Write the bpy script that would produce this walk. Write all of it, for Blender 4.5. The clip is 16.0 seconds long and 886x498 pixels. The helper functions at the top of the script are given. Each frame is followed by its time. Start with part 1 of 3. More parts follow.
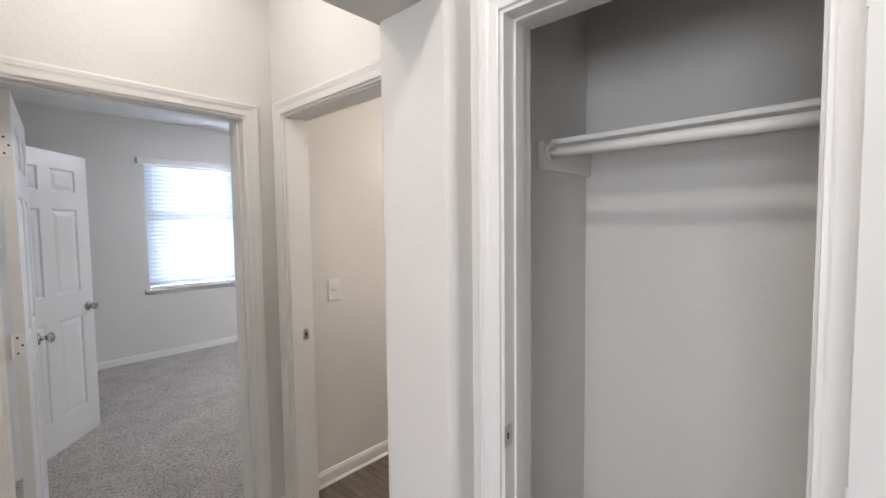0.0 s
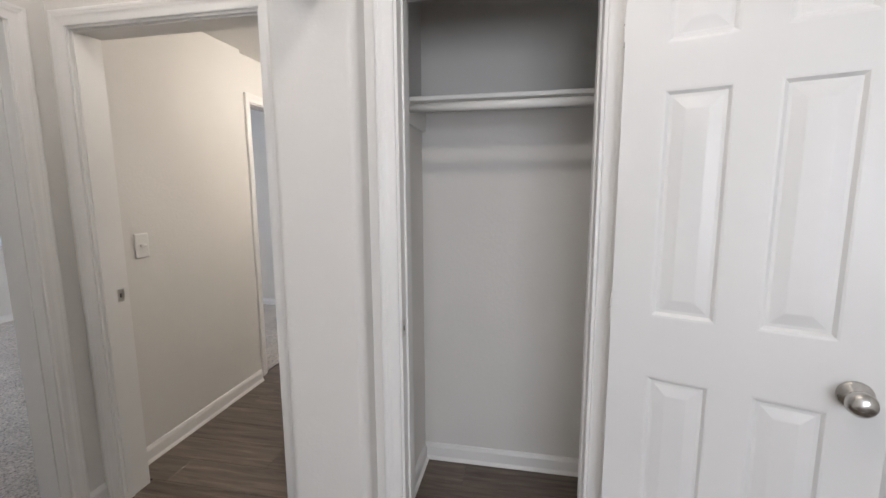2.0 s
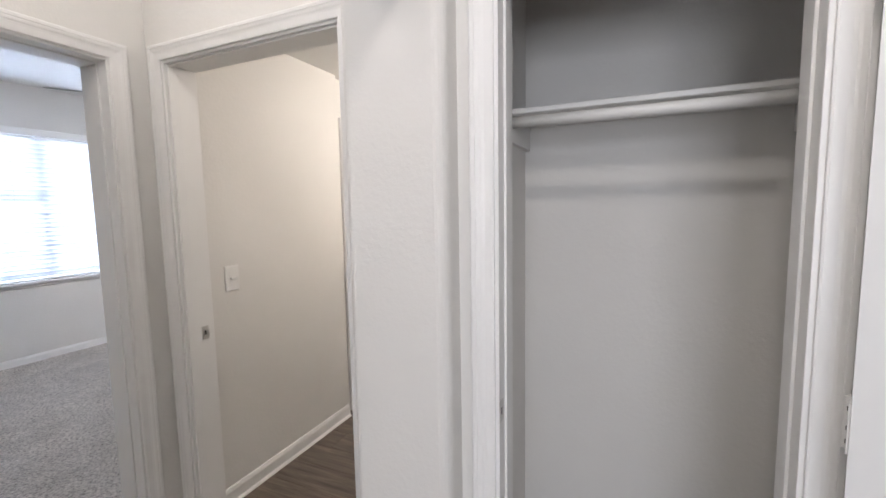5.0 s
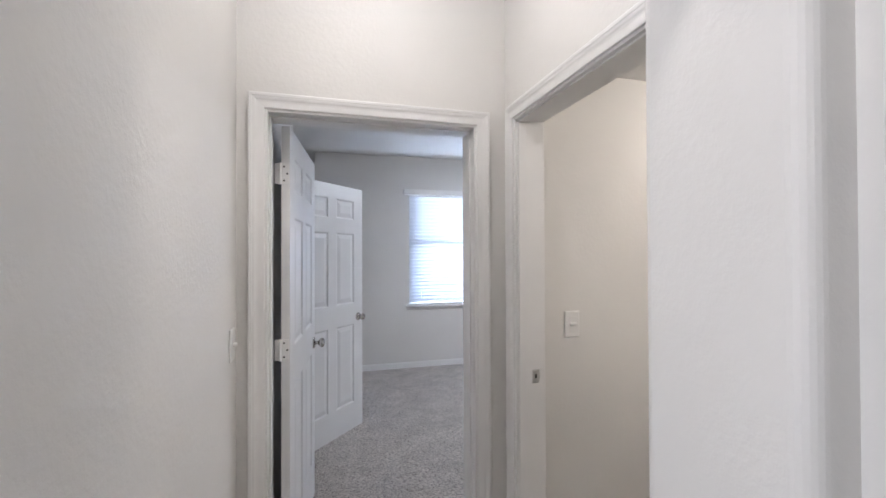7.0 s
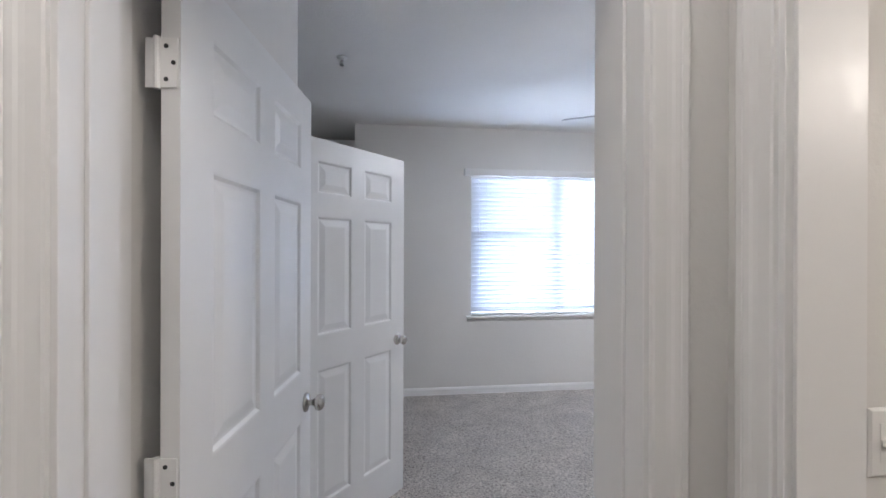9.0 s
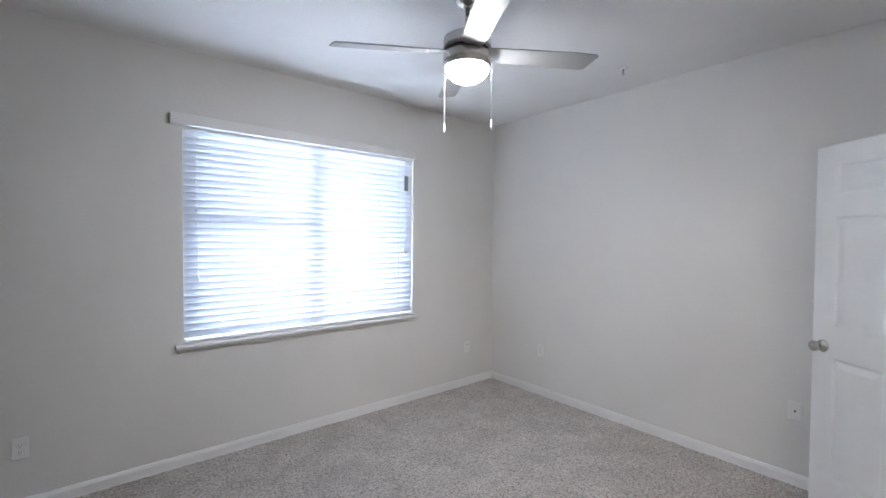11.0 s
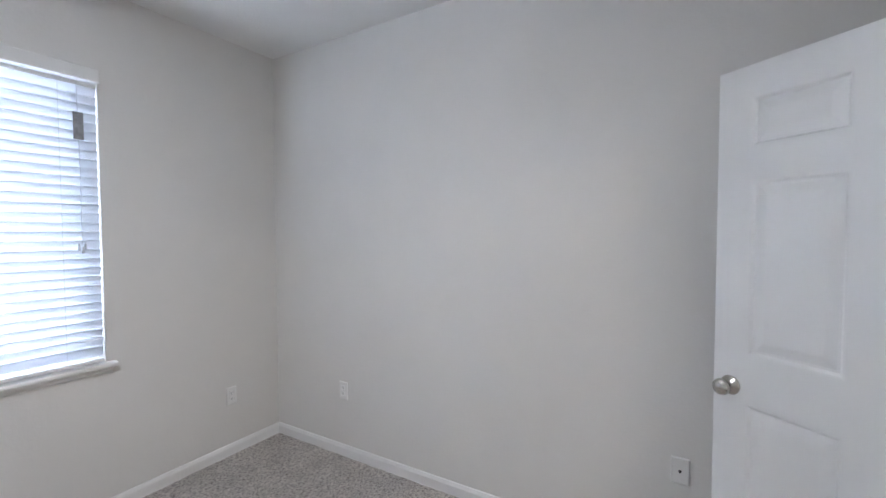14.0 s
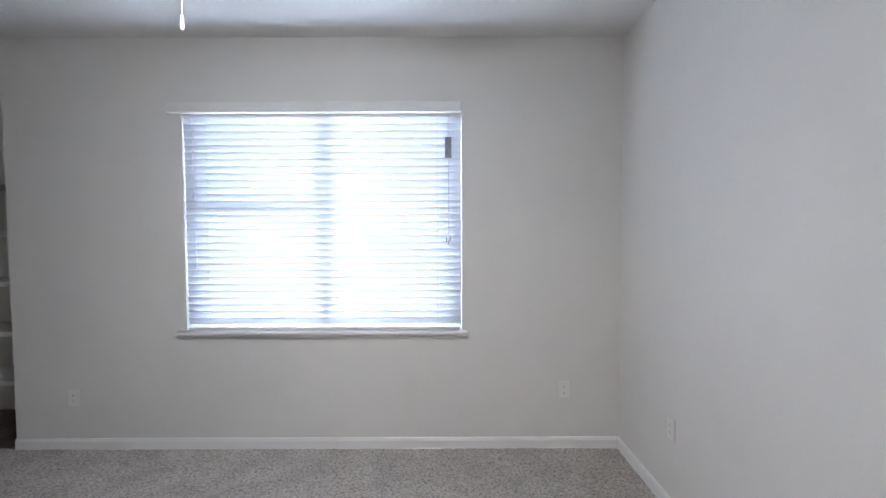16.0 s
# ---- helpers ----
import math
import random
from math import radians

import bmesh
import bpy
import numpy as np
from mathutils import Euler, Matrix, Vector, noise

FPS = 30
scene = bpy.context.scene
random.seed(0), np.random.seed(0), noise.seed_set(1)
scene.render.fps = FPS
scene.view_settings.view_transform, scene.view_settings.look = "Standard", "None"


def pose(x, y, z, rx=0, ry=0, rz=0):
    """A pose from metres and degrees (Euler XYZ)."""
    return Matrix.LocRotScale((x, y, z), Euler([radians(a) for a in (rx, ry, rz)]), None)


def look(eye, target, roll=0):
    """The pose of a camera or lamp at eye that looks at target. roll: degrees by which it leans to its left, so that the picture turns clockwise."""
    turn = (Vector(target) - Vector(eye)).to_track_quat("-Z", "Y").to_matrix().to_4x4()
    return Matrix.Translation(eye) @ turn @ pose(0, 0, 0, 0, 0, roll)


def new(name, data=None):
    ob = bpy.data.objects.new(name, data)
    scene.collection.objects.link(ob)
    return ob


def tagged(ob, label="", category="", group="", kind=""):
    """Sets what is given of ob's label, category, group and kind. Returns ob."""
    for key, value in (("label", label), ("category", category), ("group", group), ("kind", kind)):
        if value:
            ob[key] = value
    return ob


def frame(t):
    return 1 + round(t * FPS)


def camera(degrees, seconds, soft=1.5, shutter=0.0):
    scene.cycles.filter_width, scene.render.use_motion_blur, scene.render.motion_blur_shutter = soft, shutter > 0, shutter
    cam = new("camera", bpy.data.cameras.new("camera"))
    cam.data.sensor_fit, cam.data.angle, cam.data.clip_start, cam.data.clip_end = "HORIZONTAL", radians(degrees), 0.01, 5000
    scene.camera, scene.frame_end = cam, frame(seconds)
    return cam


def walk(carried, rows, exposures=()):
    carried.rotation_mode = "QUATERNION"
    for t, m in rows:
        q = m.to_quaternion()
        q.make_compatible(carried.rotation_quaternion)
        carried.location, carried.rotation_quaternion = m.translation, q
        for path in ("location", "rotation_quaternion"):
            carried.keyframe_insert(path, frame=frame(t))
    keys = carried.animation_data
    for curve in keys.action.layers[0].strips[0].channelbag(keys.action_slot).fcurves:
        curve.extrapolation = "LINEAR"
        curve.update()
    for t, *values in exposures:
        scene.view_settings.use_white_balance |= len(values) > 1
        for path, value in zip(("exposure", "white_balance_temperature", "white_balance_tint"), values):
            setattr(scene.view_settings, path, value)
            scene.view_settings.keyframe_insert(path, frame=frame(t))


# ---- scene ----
cam = camera(92.4, 16.0)
PATH = [
    (0, (0.069, 0.431, 1.513), (1.544, 1.777, 1.399), -0.7),
    (0.5, (0.089, 0.530, 1.496), (1.794, 1.571, 1.407), -0.8),
    (1, (-0.025, 0.618, 1.483), (1.832, 1.355, 1.398), -0.6),
    (1.5, (-0.177, 0.625, 1.469), (1.757, 1.103, 1.294), -0.7),
    (2, (-0.352, 0.643, 1.424), (1.591, 1.027, 1.142), -0.3),
    (2.5, (-0.511, 0.668, 1.410), (1.421, 1.002, 1.014), -0.1),
    (3, (-0.597, 0.672, 1.416), (1.329, 0.941, 0.946), 0.1),
    (3.2, (-0.603, 0.667, 1.434), (1.316, 0.930, 0.936), -0.2),
    (5.3, (0.028, 0.797, 1.485), (1.760, 1.787, 1.341), -1.0),
    (5.5, (0.039, 0.827, 1.492), (1.685, 1.956, 1.371), -1.1),
    (6, (0.139, 0.772, 1.496), (1.399, 2.324, 1.435), -0.4),
    (6.5, (0.201, 0.697, 1.505), (1.079, 2.493, 1.489), -0.0),
    (7, (0.322, 0.772, 1.484), (0.859, 2.699, 1.504), -0.2),
    (7.5, (0.384, 0.955, 1.478), (0.647, 2.938, 1.501), -0.1),
    (8, (0.431, 1.232, 1.481), (0.646, 3.221, 1.493), 0.1),
    (8.2, (0.459, 1.366, 1.483), (0.673, 3.355, 1.488), 0.1),
    (10.3, (0.728, 2.671, 1.513), (1.466, 4.530, 1.478), 0.2),
    (10.5, (0.771, 2.774, 1.510), (1.665, 4.563, 1.471), 0.0),
    (11, (0.930, 2.963, 1.519), (2.198, 4.509, 1.471), 0.4),
    (11.5, (1.003, 3.104, 1.493), (2.581, 4.333, 1.453), 0.5),
    (12, (1.145, 3.251, 1.474), (2.924, 4.164, 1.433), 0.4),
    (12.5, (1.386, 3.306, 1.483), (3.237, 4.061, 1.431), 0.3),
    (13, (1.682, 3.358, 1.486), (3.525, 4.134, 1.422), 0.2),
    (13.5, (1.957, 3.462, 1.481), (3.781, 4.279, 1.409), -0.0),
    (14, (2.241, 3.537, 1.483), (3.952, 4.569, 1.406), -0.2),
    (14.5, (2.404, 3.620, 1.485), (3.903, 4.941, 1.395), -0.2),
    (15, (2.615, 3.640, 1.490), (3.748, 5.285, 1.395), -0.2),
    (15.5, (2.886, 3.519, 1.487), (3.455, 5.434, 1.392), -0.5),
    (16, (3.093, 3.373, 1.467), (3.092, 5.371, 1.386), -0.2),
]
EXPOSURES = [(0.0, 0.74, 5950, 12), (1.2, 0.64, 5950, 12), (2.4, 0.48, 5900, 12), (3.2, 0.45, 5900, 12), (5.3, 0.70, 5850, 13), (6.5, 0.66, 5720, 13),
             (8.2, 0.70, 5650, 13), (10.3, 0.52, 5930, 12), (16.0, 0.52, 5930, 12)]
walk(cam, [(t, look(eye, target, roll)) for t, eye, target, roll in PATH], EXPOSURES)

# ---------------------------------------------------------------- light
world = bpy.data.worlds.new("world")
scene.world = world
world.use_nodes = True
wn = world.node_tree
sky = wn.nodes.new("ShaderNodeTexSky")
sky.sky_type = "NISHITA"
sky.sun_disc = False
sky.sun_elevation, sky.sun_rotation = radians(40), radians(150)
wn.nodes["Background"].inputs[1].default_value = 0.10
wn.links.new(sky.outputs[0], wn.nodes["Background"].inputs[0])


def lamp(name, kind, m, watts, colour, size=0.1, size_y=None):
    data = bpy.data.lights.new(name, kind)
    data.energy, data.color = watts, colour
    if kind == "AREA":
        data.shape = "RECTANGLE" if size_y else "DISK"
        data.size = size
        if size_y:
            data.size_y = size_y
    elif kind == "POINT":
        data.shadow_soft_size = size
    elif kind == "SUN":
        data.angle = radians(size)
    ob = new(name, data)
    ob.matrix_world = m
    return ob


# daylight standing in the bedroom window, behind the blind
lamp("window_daylight", "AREA", look((2.30, 8.55, 1.00), (2.30, 6.2, 1.60)), 800, (0.76, 0.86, 1.0), 5.2, 2.2)
# warm-white fill added west of the foyer, in place of unseen living room daylight
lamp("foyer_fill", "AREA", look((-3.50, -0.2, 1.5), (1.0, 0.5, 1.2)), 43, (1.0, 0.985, 0.96), 1.9, 1.4)
lamp("foyer_lamp_light", "POINT", pose(-0.10, 0.74, 2.64), 13, (1.0, 0.89, 0.76), 0.06)
# fill added to brighten the vestibule; no source is known there
lamp("vestibule_fill_light", "POINT", pose(0.52, 1.92, 2.62), 5.5, (1.0, 0.92, 0.83), 0.09)
# warm fill added over the bathroom, besides the vanity lights
lamp("bath_fill_light", "POINT", pose(2.60, 1.55, 2.22), 25, (1.0, 0.86, 0.69), 0.09)
for ly in (2.13, 1.93, 1.73):
    lamp("vanity_light", "POINT", pose(4.06, ly, 1.98), 2.4, (1.0, 0.80, 0.56), 0.04)
lamp("fan_lamp_light", "AREA", pose(2.370, 4.540, 2.285), 5, (0.98, 0.98, 1.0), 0.20)


# ---------------------------------------------------------------- materials
def material(name, colour, rough=0.5, metal=0.0):
    mat = bpy.data.materials.new(name)
    mat.use_nodes = True
    tree = mat.node_tree
    b = tree.nodes["Principled BSDF"]
    b.inputs["Base Color"].default_value = (*colour, 1)
    b.inputs["Roughness"].default_value = rough
    b.inputs["Metallic"].default_value = metal
    return mat, tree, b


def noise_node(tree, scale, detail=4.0, rough=0.55, coords="Object", stretch=None):
    tc = tree.nodes.new("ShaderNodeTexCoord")
    n = tree.nodes.new("ShaderNodeTexNoise")
    n.inputs["Scale"].default_value = scale
    n.inputs["Detail"].default_value = detail
    n.inputs["Roughness"].default_value = rough
    src = tc.outputs[coords]
    if stretch:
        mp = tree.nodes.new("ShaderNodeMapping")
        mp.inputs["Scale"].default_value = stretch
        tree.links.new(src, mp.inputs[0])
        src = mp.outputs[0]
    tree.links.new(src, n.inputs["Vector"])
    return n


def ramp(tree, source, stops):
    r = tree.nodes.new("ShaderNodeValToRGB")
    els = r.color_ramp.elements
    while len(els) < len(stops):
        els.new(0.5)
    for e, (p, c) in zip(els, stops):
        e.position, e.color = p, (*c, 1) if len(c) == 3 else c
    tree.links.new(source, r.inputs[0])
    return r


def bump(tree, b, height, strength, distance):
    n = tree.nodes.new("ShaderNodeBump")
    n.inputs["Strength"].default_value = strength
    n.inputs["Distance"].default_value = distance
    tree.links.new(height, n.inputs["Height"])
    tree.links.new(n.outputs[0], b.inputs["Normal"])


def mottled(name, a, c, rough, scale, bump_scale, strength, distance, fine=None):
    """Paint or plaster: two tones in slow clouds, and a fine relief."""
    mat, tree, b = material(name, a, rough)
    n1 = noise_node(tree, scale, 3)
    col = ramp(tree, n1.outputs[0], [(0.35, a), (0.65, c)])
    tree.links.new(col.outputs[0], b.inputs["Base Color"])
    n2 = noise_node(tree, bump_scale, 3, 0.6)
    src = n2.outputs[0]
    if fine:
        cut = ramp(tree, n2.outputs[0], [(fine[0], (0, 0, 0)), (fine[1], (1, 1, 1))])
        src = cut.outputs[0]
    bump(tree, b, src, strength, distance)
    nr = noise_node(tree, scale * 6, 2)
    rr = ramp(tree, nr.outputs[0], [(0.3, (rough - 0.06,) * 3), (0.7, (rough + 0.06,) * 3)])
    tree.links.new(rr.outputs[0], b.inputs["Roughness"])
    return mat


WALL = mottled("wall_paint", (0.685, 0.668, 0.640), (0.715, 0.698, 0.670), 0.62, 1.3, 55, 0.10, 0.004, (0.40, 0.66))
CEIL = mottled("ceiling_paint", (0.76, 0.75, 0.73), (0.80, 0.79, 0.77), 0.8, 1.1, 80, 0.25, 0.004, (0.42, 0.64))
TRIM = mottled("trim_paint", (0.77, 0.76, 0.745), (0.79, 0.78, 0.765), 0.38, 3.0, 45, 0.02, 0.001)
DOOR = mottled("door_paint", (0.72, 0.715, 0.705), (0.75, 0.745, 0.735), 0.36, 2.0, 160, 0.10, 0.001)
PLASTIC = mottled("switch_plastic", (0.76, 0.75, 0.73), (0.79, 0.78, 0.76), 0.35, 8.0, 200, 0.03, 0.0005)
SHELF = mottled("shelf_paint", (0.74, 0.73, 0.71), (0.78, 0.77, 0.75), 0.42, 3.0, 60, 0.10, 0.001)
COUNTER = mottled("counter_stone", (0.46, 0.43, 0.385), (0.50, 0.47, 0.42), 0.48, 1.6, 180, 0.02, 0.0005)
CABINET = mottled("cabinet_paint", (0.72, 0.70, 0.66), (0.76, 0.74, 0.70), 0.38, 3.0, 90, 0.05, 0.001)
PORCELAIN = mottled("porcelain", (0.80, 0.80, 0.79), (0.83, 0.83, 0.82), 0.12, 3.0, 20, 0.01, 0.001)
DARK = mottled("dark_gap", (0.03, 0.03, 0.03), (0.045, 0.045, 0.045), 0.7, 8, 60, 0.1, 0.001)
TAG = mottled("paper_tag", (0.22, 0.22, 0.23), (0.30, 0.30, 0.31), 0.7, 60, 90, 0.1, 0.001)
CORD = mottled("cord", (0.55, 0.55, 0.56), (0.62, 0.62, 0.63), 0.6, 60, 300, 0.2, 0.001)
BLADE = mottled("fan_blade", (0.33, 0.325, 0.315), (0.38, 0.375, 0.365), 0.42, 3.0, 120, 0.05, 0.001)


def metal(name, colour, rough):
    mat, tree, b = material(name, colour, rough, 1.0)
    n = noise_node(tree, 40, 3, 0.6, "Object", (1, 1, 12))
    rr = ramp(tree, n.outputs[0], [(0.3, (rough * 0.7,) * 3), (0.7, (rough * 1.3,) * 3)])
    tree.links.new(rr.outputs[0], b.inputs["Roughness"])
    return mat


NICKEL = metal("brushed_nickel", (0.54, 0.52, 0.49), 0.22)
CHROME = metal("chrome", (0.75, 0.75, 0.76), 0.10)
STRIKE = metal("steel_strike", (0.66, 0.65, 0.63), 0.35)
MIRROR, _, _ = material("mirror_glass", (0.86, 0.88, 0.87), 0.0, 1.0)


def glowing(name, colour, strength):
    mat, tree, b = material(name, (0.9, 0.88, 0.84), 0.3)
    b.inputs["Emission Color"].default_value = (*colour, 1)
    b.inputs["Emission Strength"].default_value = strength
    return mat


GLOW = glowing("lit_glass", (1.0, 0.985, 0.965), 110.0)
GLOW_WARM = glowing("lit_warm_glass", (1.0, 0.86, 0.64), 6.0)


def carpet_material():
    mat, tree, b = material("carpet_pile", (0.3, 0.28, 0.26), 0.95)
    fine = noise_node(tree, 260, 3, 0.7)
    mid = noise_node(tree, 75, 3, 0.65)
    slow = noise_node(tree, 4.5, 4, 0.6)
    spots = ramp(tree, mid.outputs[0], [(0.32, (0.17, 0.148, 0.130)), (0.45, (0.45, 0.408, 0.37)), (0.58, (0.64, 0.586, 0.535)), (0.74, (0.80, 0.75, 0.70))])
    shade = ramp(tree, slow.outputs[0], [(0.35, (0.82, 0.82, 0.82)), (0.65, (1.06, 1.06, 1.06))])
    mix = tree.nodes.new("ShaderNodeMix")
    mix.data_type, mix.blend_type = "RGBA", "MULTIPLY"
    mix.inputs[0].default_value = 1.0
    tree.links.new(spots.outputs[0], mix.inputs[6])
    tree.links.new(shade.outputs[0], mix.inputs[7])
    tree.links.new(mix.outputs[2], b.inputs["Base Color"])
    b.inputs["Sheen Weight"].default_value = 0.25
    add = tree.nodes.new("ShaderNodeMath")
    add.operation = "ADD"
    tree.links.new(fine.outputs[0], add.inputs[0])
    tree.links.new(mid.outputs[0], add.inputs[1])
    bump(tree, b, add.outputs[0], 0.9, 0.012)
    return mat


CARPET = carpet_material()


def vinyl_material():
    mat, tree, b = material("vinyl_plank", (0.1, 0.08, 0.065), 0.42)
    info = tree.nodes.new("ShaderNodeObjectInfo")
    tc = tree.nodes.new("ShaderNodeTexCoord")
    shift = tree.nodes.new("ShaderNodeVectorMath")
    shift.operation = "MULTIPLY_ADD"
    shift.inputs[1].default_value = (1, 1, 1)
    scale = tree.nodes.new("ShaderNodeVectorMath")
    scale.operation = "SCALE"
    scale.inputs[3].default_value = 37.0
    comb = tree.nodes.new("ShaderNodeCombineXYZ")
    for k in range(3):
        tree.links.new(info.outputs["Random"], comb.inputs[k])
    tree.links.new(comb.outputs[0], scale.inputs[0])
    tree.links.new(tc.outputs["Object"], shift.inputs[0])
    tree.links.new(scale.outputs[0], shift.inputs[2])
    mp = tree.nodes.new("ShaderNodeMapping")
    mp.inputs["Scale"].default_value = (34, 2.6, 1)
    tree.links.new(shift.outputs[0], mp.inputs[0])
    grain = tree.nodes.new("ShaderNodeTexNoise")
    grain.inputs["Scale"].default_value, grain.inputs["Detail"].default_value, grain.inputs["Roughness"].default_value = 1.0, 6.0, 0.65
    grain.inputs["Distortion"].default_value = 0.6
    tree.links.new(mp.outputs[0], grain.inputs["Vector"])
    col = ramp(tree, grain.outputs[0], [(0.28, (0.058, 0.044, 0.034)), (0.45, (0.112, 0.087, 0.068)), (0.58, (0.160, 0.126, 0.100)), (0.75, (0.26, 0.212, 0.172))])
    tone = ramp(tree, info.outputs["Random"], [(0.0, (0.78, 0.77, 0.76)), (1.0, (1.16, 1.15, 1.13))])
    mix = tree.nodes.new("ShaderNodeMix")
    mix.data_type, mix.blend_type = "RGBA", "MULTIPLY"
    mix.inputs[0].default_value = 1.0
    tree.links.new(col.outputs[0], mix.inputs[6])
    tree.links.new(tone.outputs[0], mix.inputs[7])
    tree.links.new(mix.outputs[2], b.inputs["Base Color"])
    bump(tree, b, grain.outputs[0], 0.15, 0.002)
    return mat


VINYL = vinyl_material()


def slat_material():
    mat, tree, b = material("blind_slat", (0.85, 0.86, 0.88), 0.4)
    tr = tree.nodes.new("ShaderNodeBsdfTranslucent")
    tr.inputs[0].default_value = (0.86, 0.89, 0.95, 1)
    mix = tree.nodes.new("ShaderNodeMixShader")
    mix.inputs[0].default_value = 0.18
    out = tree.nodes["Material Output"]
    tree.links.new(b.outputs[0], mix.inputs[1])
    tree.links.new(tr.outputs[0], mix.inputs[2])
    tree.links.new(mix.outputs[0], out.inputs[0])
    return mat


SLAT = slat_material()
GLASS, gt, gb = material("window_glass", (0.95, 0.97, 0.98), 0.0)
gb.inputs["Transmission Weight"].default_value = 1.0
gb.inputs["IOR"].default_value = 1.45
FRAMEVINYL = mottled("window_frame_vinyl", (0.74, 0.74, 0.73), (0.78, 0.78, 0.77), 0.35, 4, 60, 0.03, 0.001)
OUTSIDE = mottled("outside_ground", (0.25, 0.25, 0.23), (0.33, 0.33, 0.30), 0.9, 0.5, 5, 0.2, 0.02)


# ---------------------------------------------------------------- mesh helpers
def mesh_of(name, bm, mat, smooth=False):
    me = bpy.data.meshes.new(name)
    bmesh.ops.recalc_face_normals(bm, faces=bm.faces)
    bm.to_mesh(me)
    bm.free()
    if smooth:
        for p in me.polygons:
            p.use_smooth = True
    me.materials.append(mat)
    return me


def part(name, bm, mat, parent, label="", smooth=False):
    ob = new(name, mesh_of(name, bm, mat, smooth))
    ob.parent = parent
    return tagged(ob, label)


def thing(name, bm, mat, label, category, group="", kind="", smooth=False):
    return tagged(new(name, mesh_of(name, bm, mat, smooth)), label, category, group, kind)


def holder(name, m, label, category, group="", kind=""):
    ob = new(name)
    ob.empty_display_size = 0.1
    ob.matrix_basis = m
    return tagged(ob, label, category, group, kind)


def add_box(bm, x0, x1, y0, y1, z0, z1, bevel=0.0, seg=1):
    r = bmesh.ops.create_cube(bm, size=1.0)
    vs = r["verts"]
    for v in vs:
        v.co = Vector((x0 + (v.co.x + 0.5) * (x1 - x0), y0 + (v.co.y + 0.5) * (y1 - y0), z0 + (v.co.z + 0.5) * (z1 - z0)))
    if bevel:
        es = list({e for v in vs for e in v.link_edges})
        bmesh.ops.bevel(bm, geom=es, offset=bevel, segments=seg, affect="EDGES", profile=0.5)
    return bm


def box(x0, x1, y0, y1, z0, z1, bevel=0.0, seg=1):
    return add_box(bmesh.new(), x0, x1, y0, y1, z0, z1, bevel, seg)


def lathe(profile, n=24, axis="Z", bm=None, at=(0, 0, 0)):
    """Turned solid from (radius, height) pairs."""
    bm = bm or bmesh.new()
    rings = []
    for r, h in profile:
        ring = []
        for k in range(n):
            a = 2 * math.pi * k / n
            p = (r * math.cos(a), r * math.sin(a), h)
            if axis == "Y":
                p = (p[0], p[2], p[1])
            elif axis == "X":
                p = (p[2], p[0], p[1])
            ring.append(bm.verts.new(Vector(p) + Vector(at)))
        rings.append(ring)
    for a, b in zip(rings, rings[1:]):
        for k in range(n):
            bm.faces.new((a[k], a[(k + 1) % n], b[(k + 1) % n], b[k]))
    bm.faces.new(rings[0])
    bm.faces.new(rings[-1])
    return bm


def tube(points, r, n=10, bm=None):
    """A round bar along points."""
    bm = bm or bmesh.new()
    pts = [Vector(p) for p in points]
    rings = []
    for k, p in enumerate(pts):
        d = (pts[min(k + 1, len(pts) - 1)] - pts[max(k - 1, 0)]).normalized()
        u = d.orthogonal().normalized() if k == 0 else (rings_u - d * rings_u.dot(d)).normalized()
        rings_u = u
        w = d.cross(u)
        rings.append([bm.verts.new(p + r * (math.cos(2 * math.pi * j / n) * u + math.sin(2 * math.pi * j / n) * w)) for j in range(n)])
    for a, b in zip(rings, rings[1:]):
        for j in range(n):
            bm.faces.new((a[j], a[(j + 1) % n], b[(j + 1) % n], b[j]))
    bm.faces.new(rings[0])
    bm.faces.new(rings[-1])
    return bm


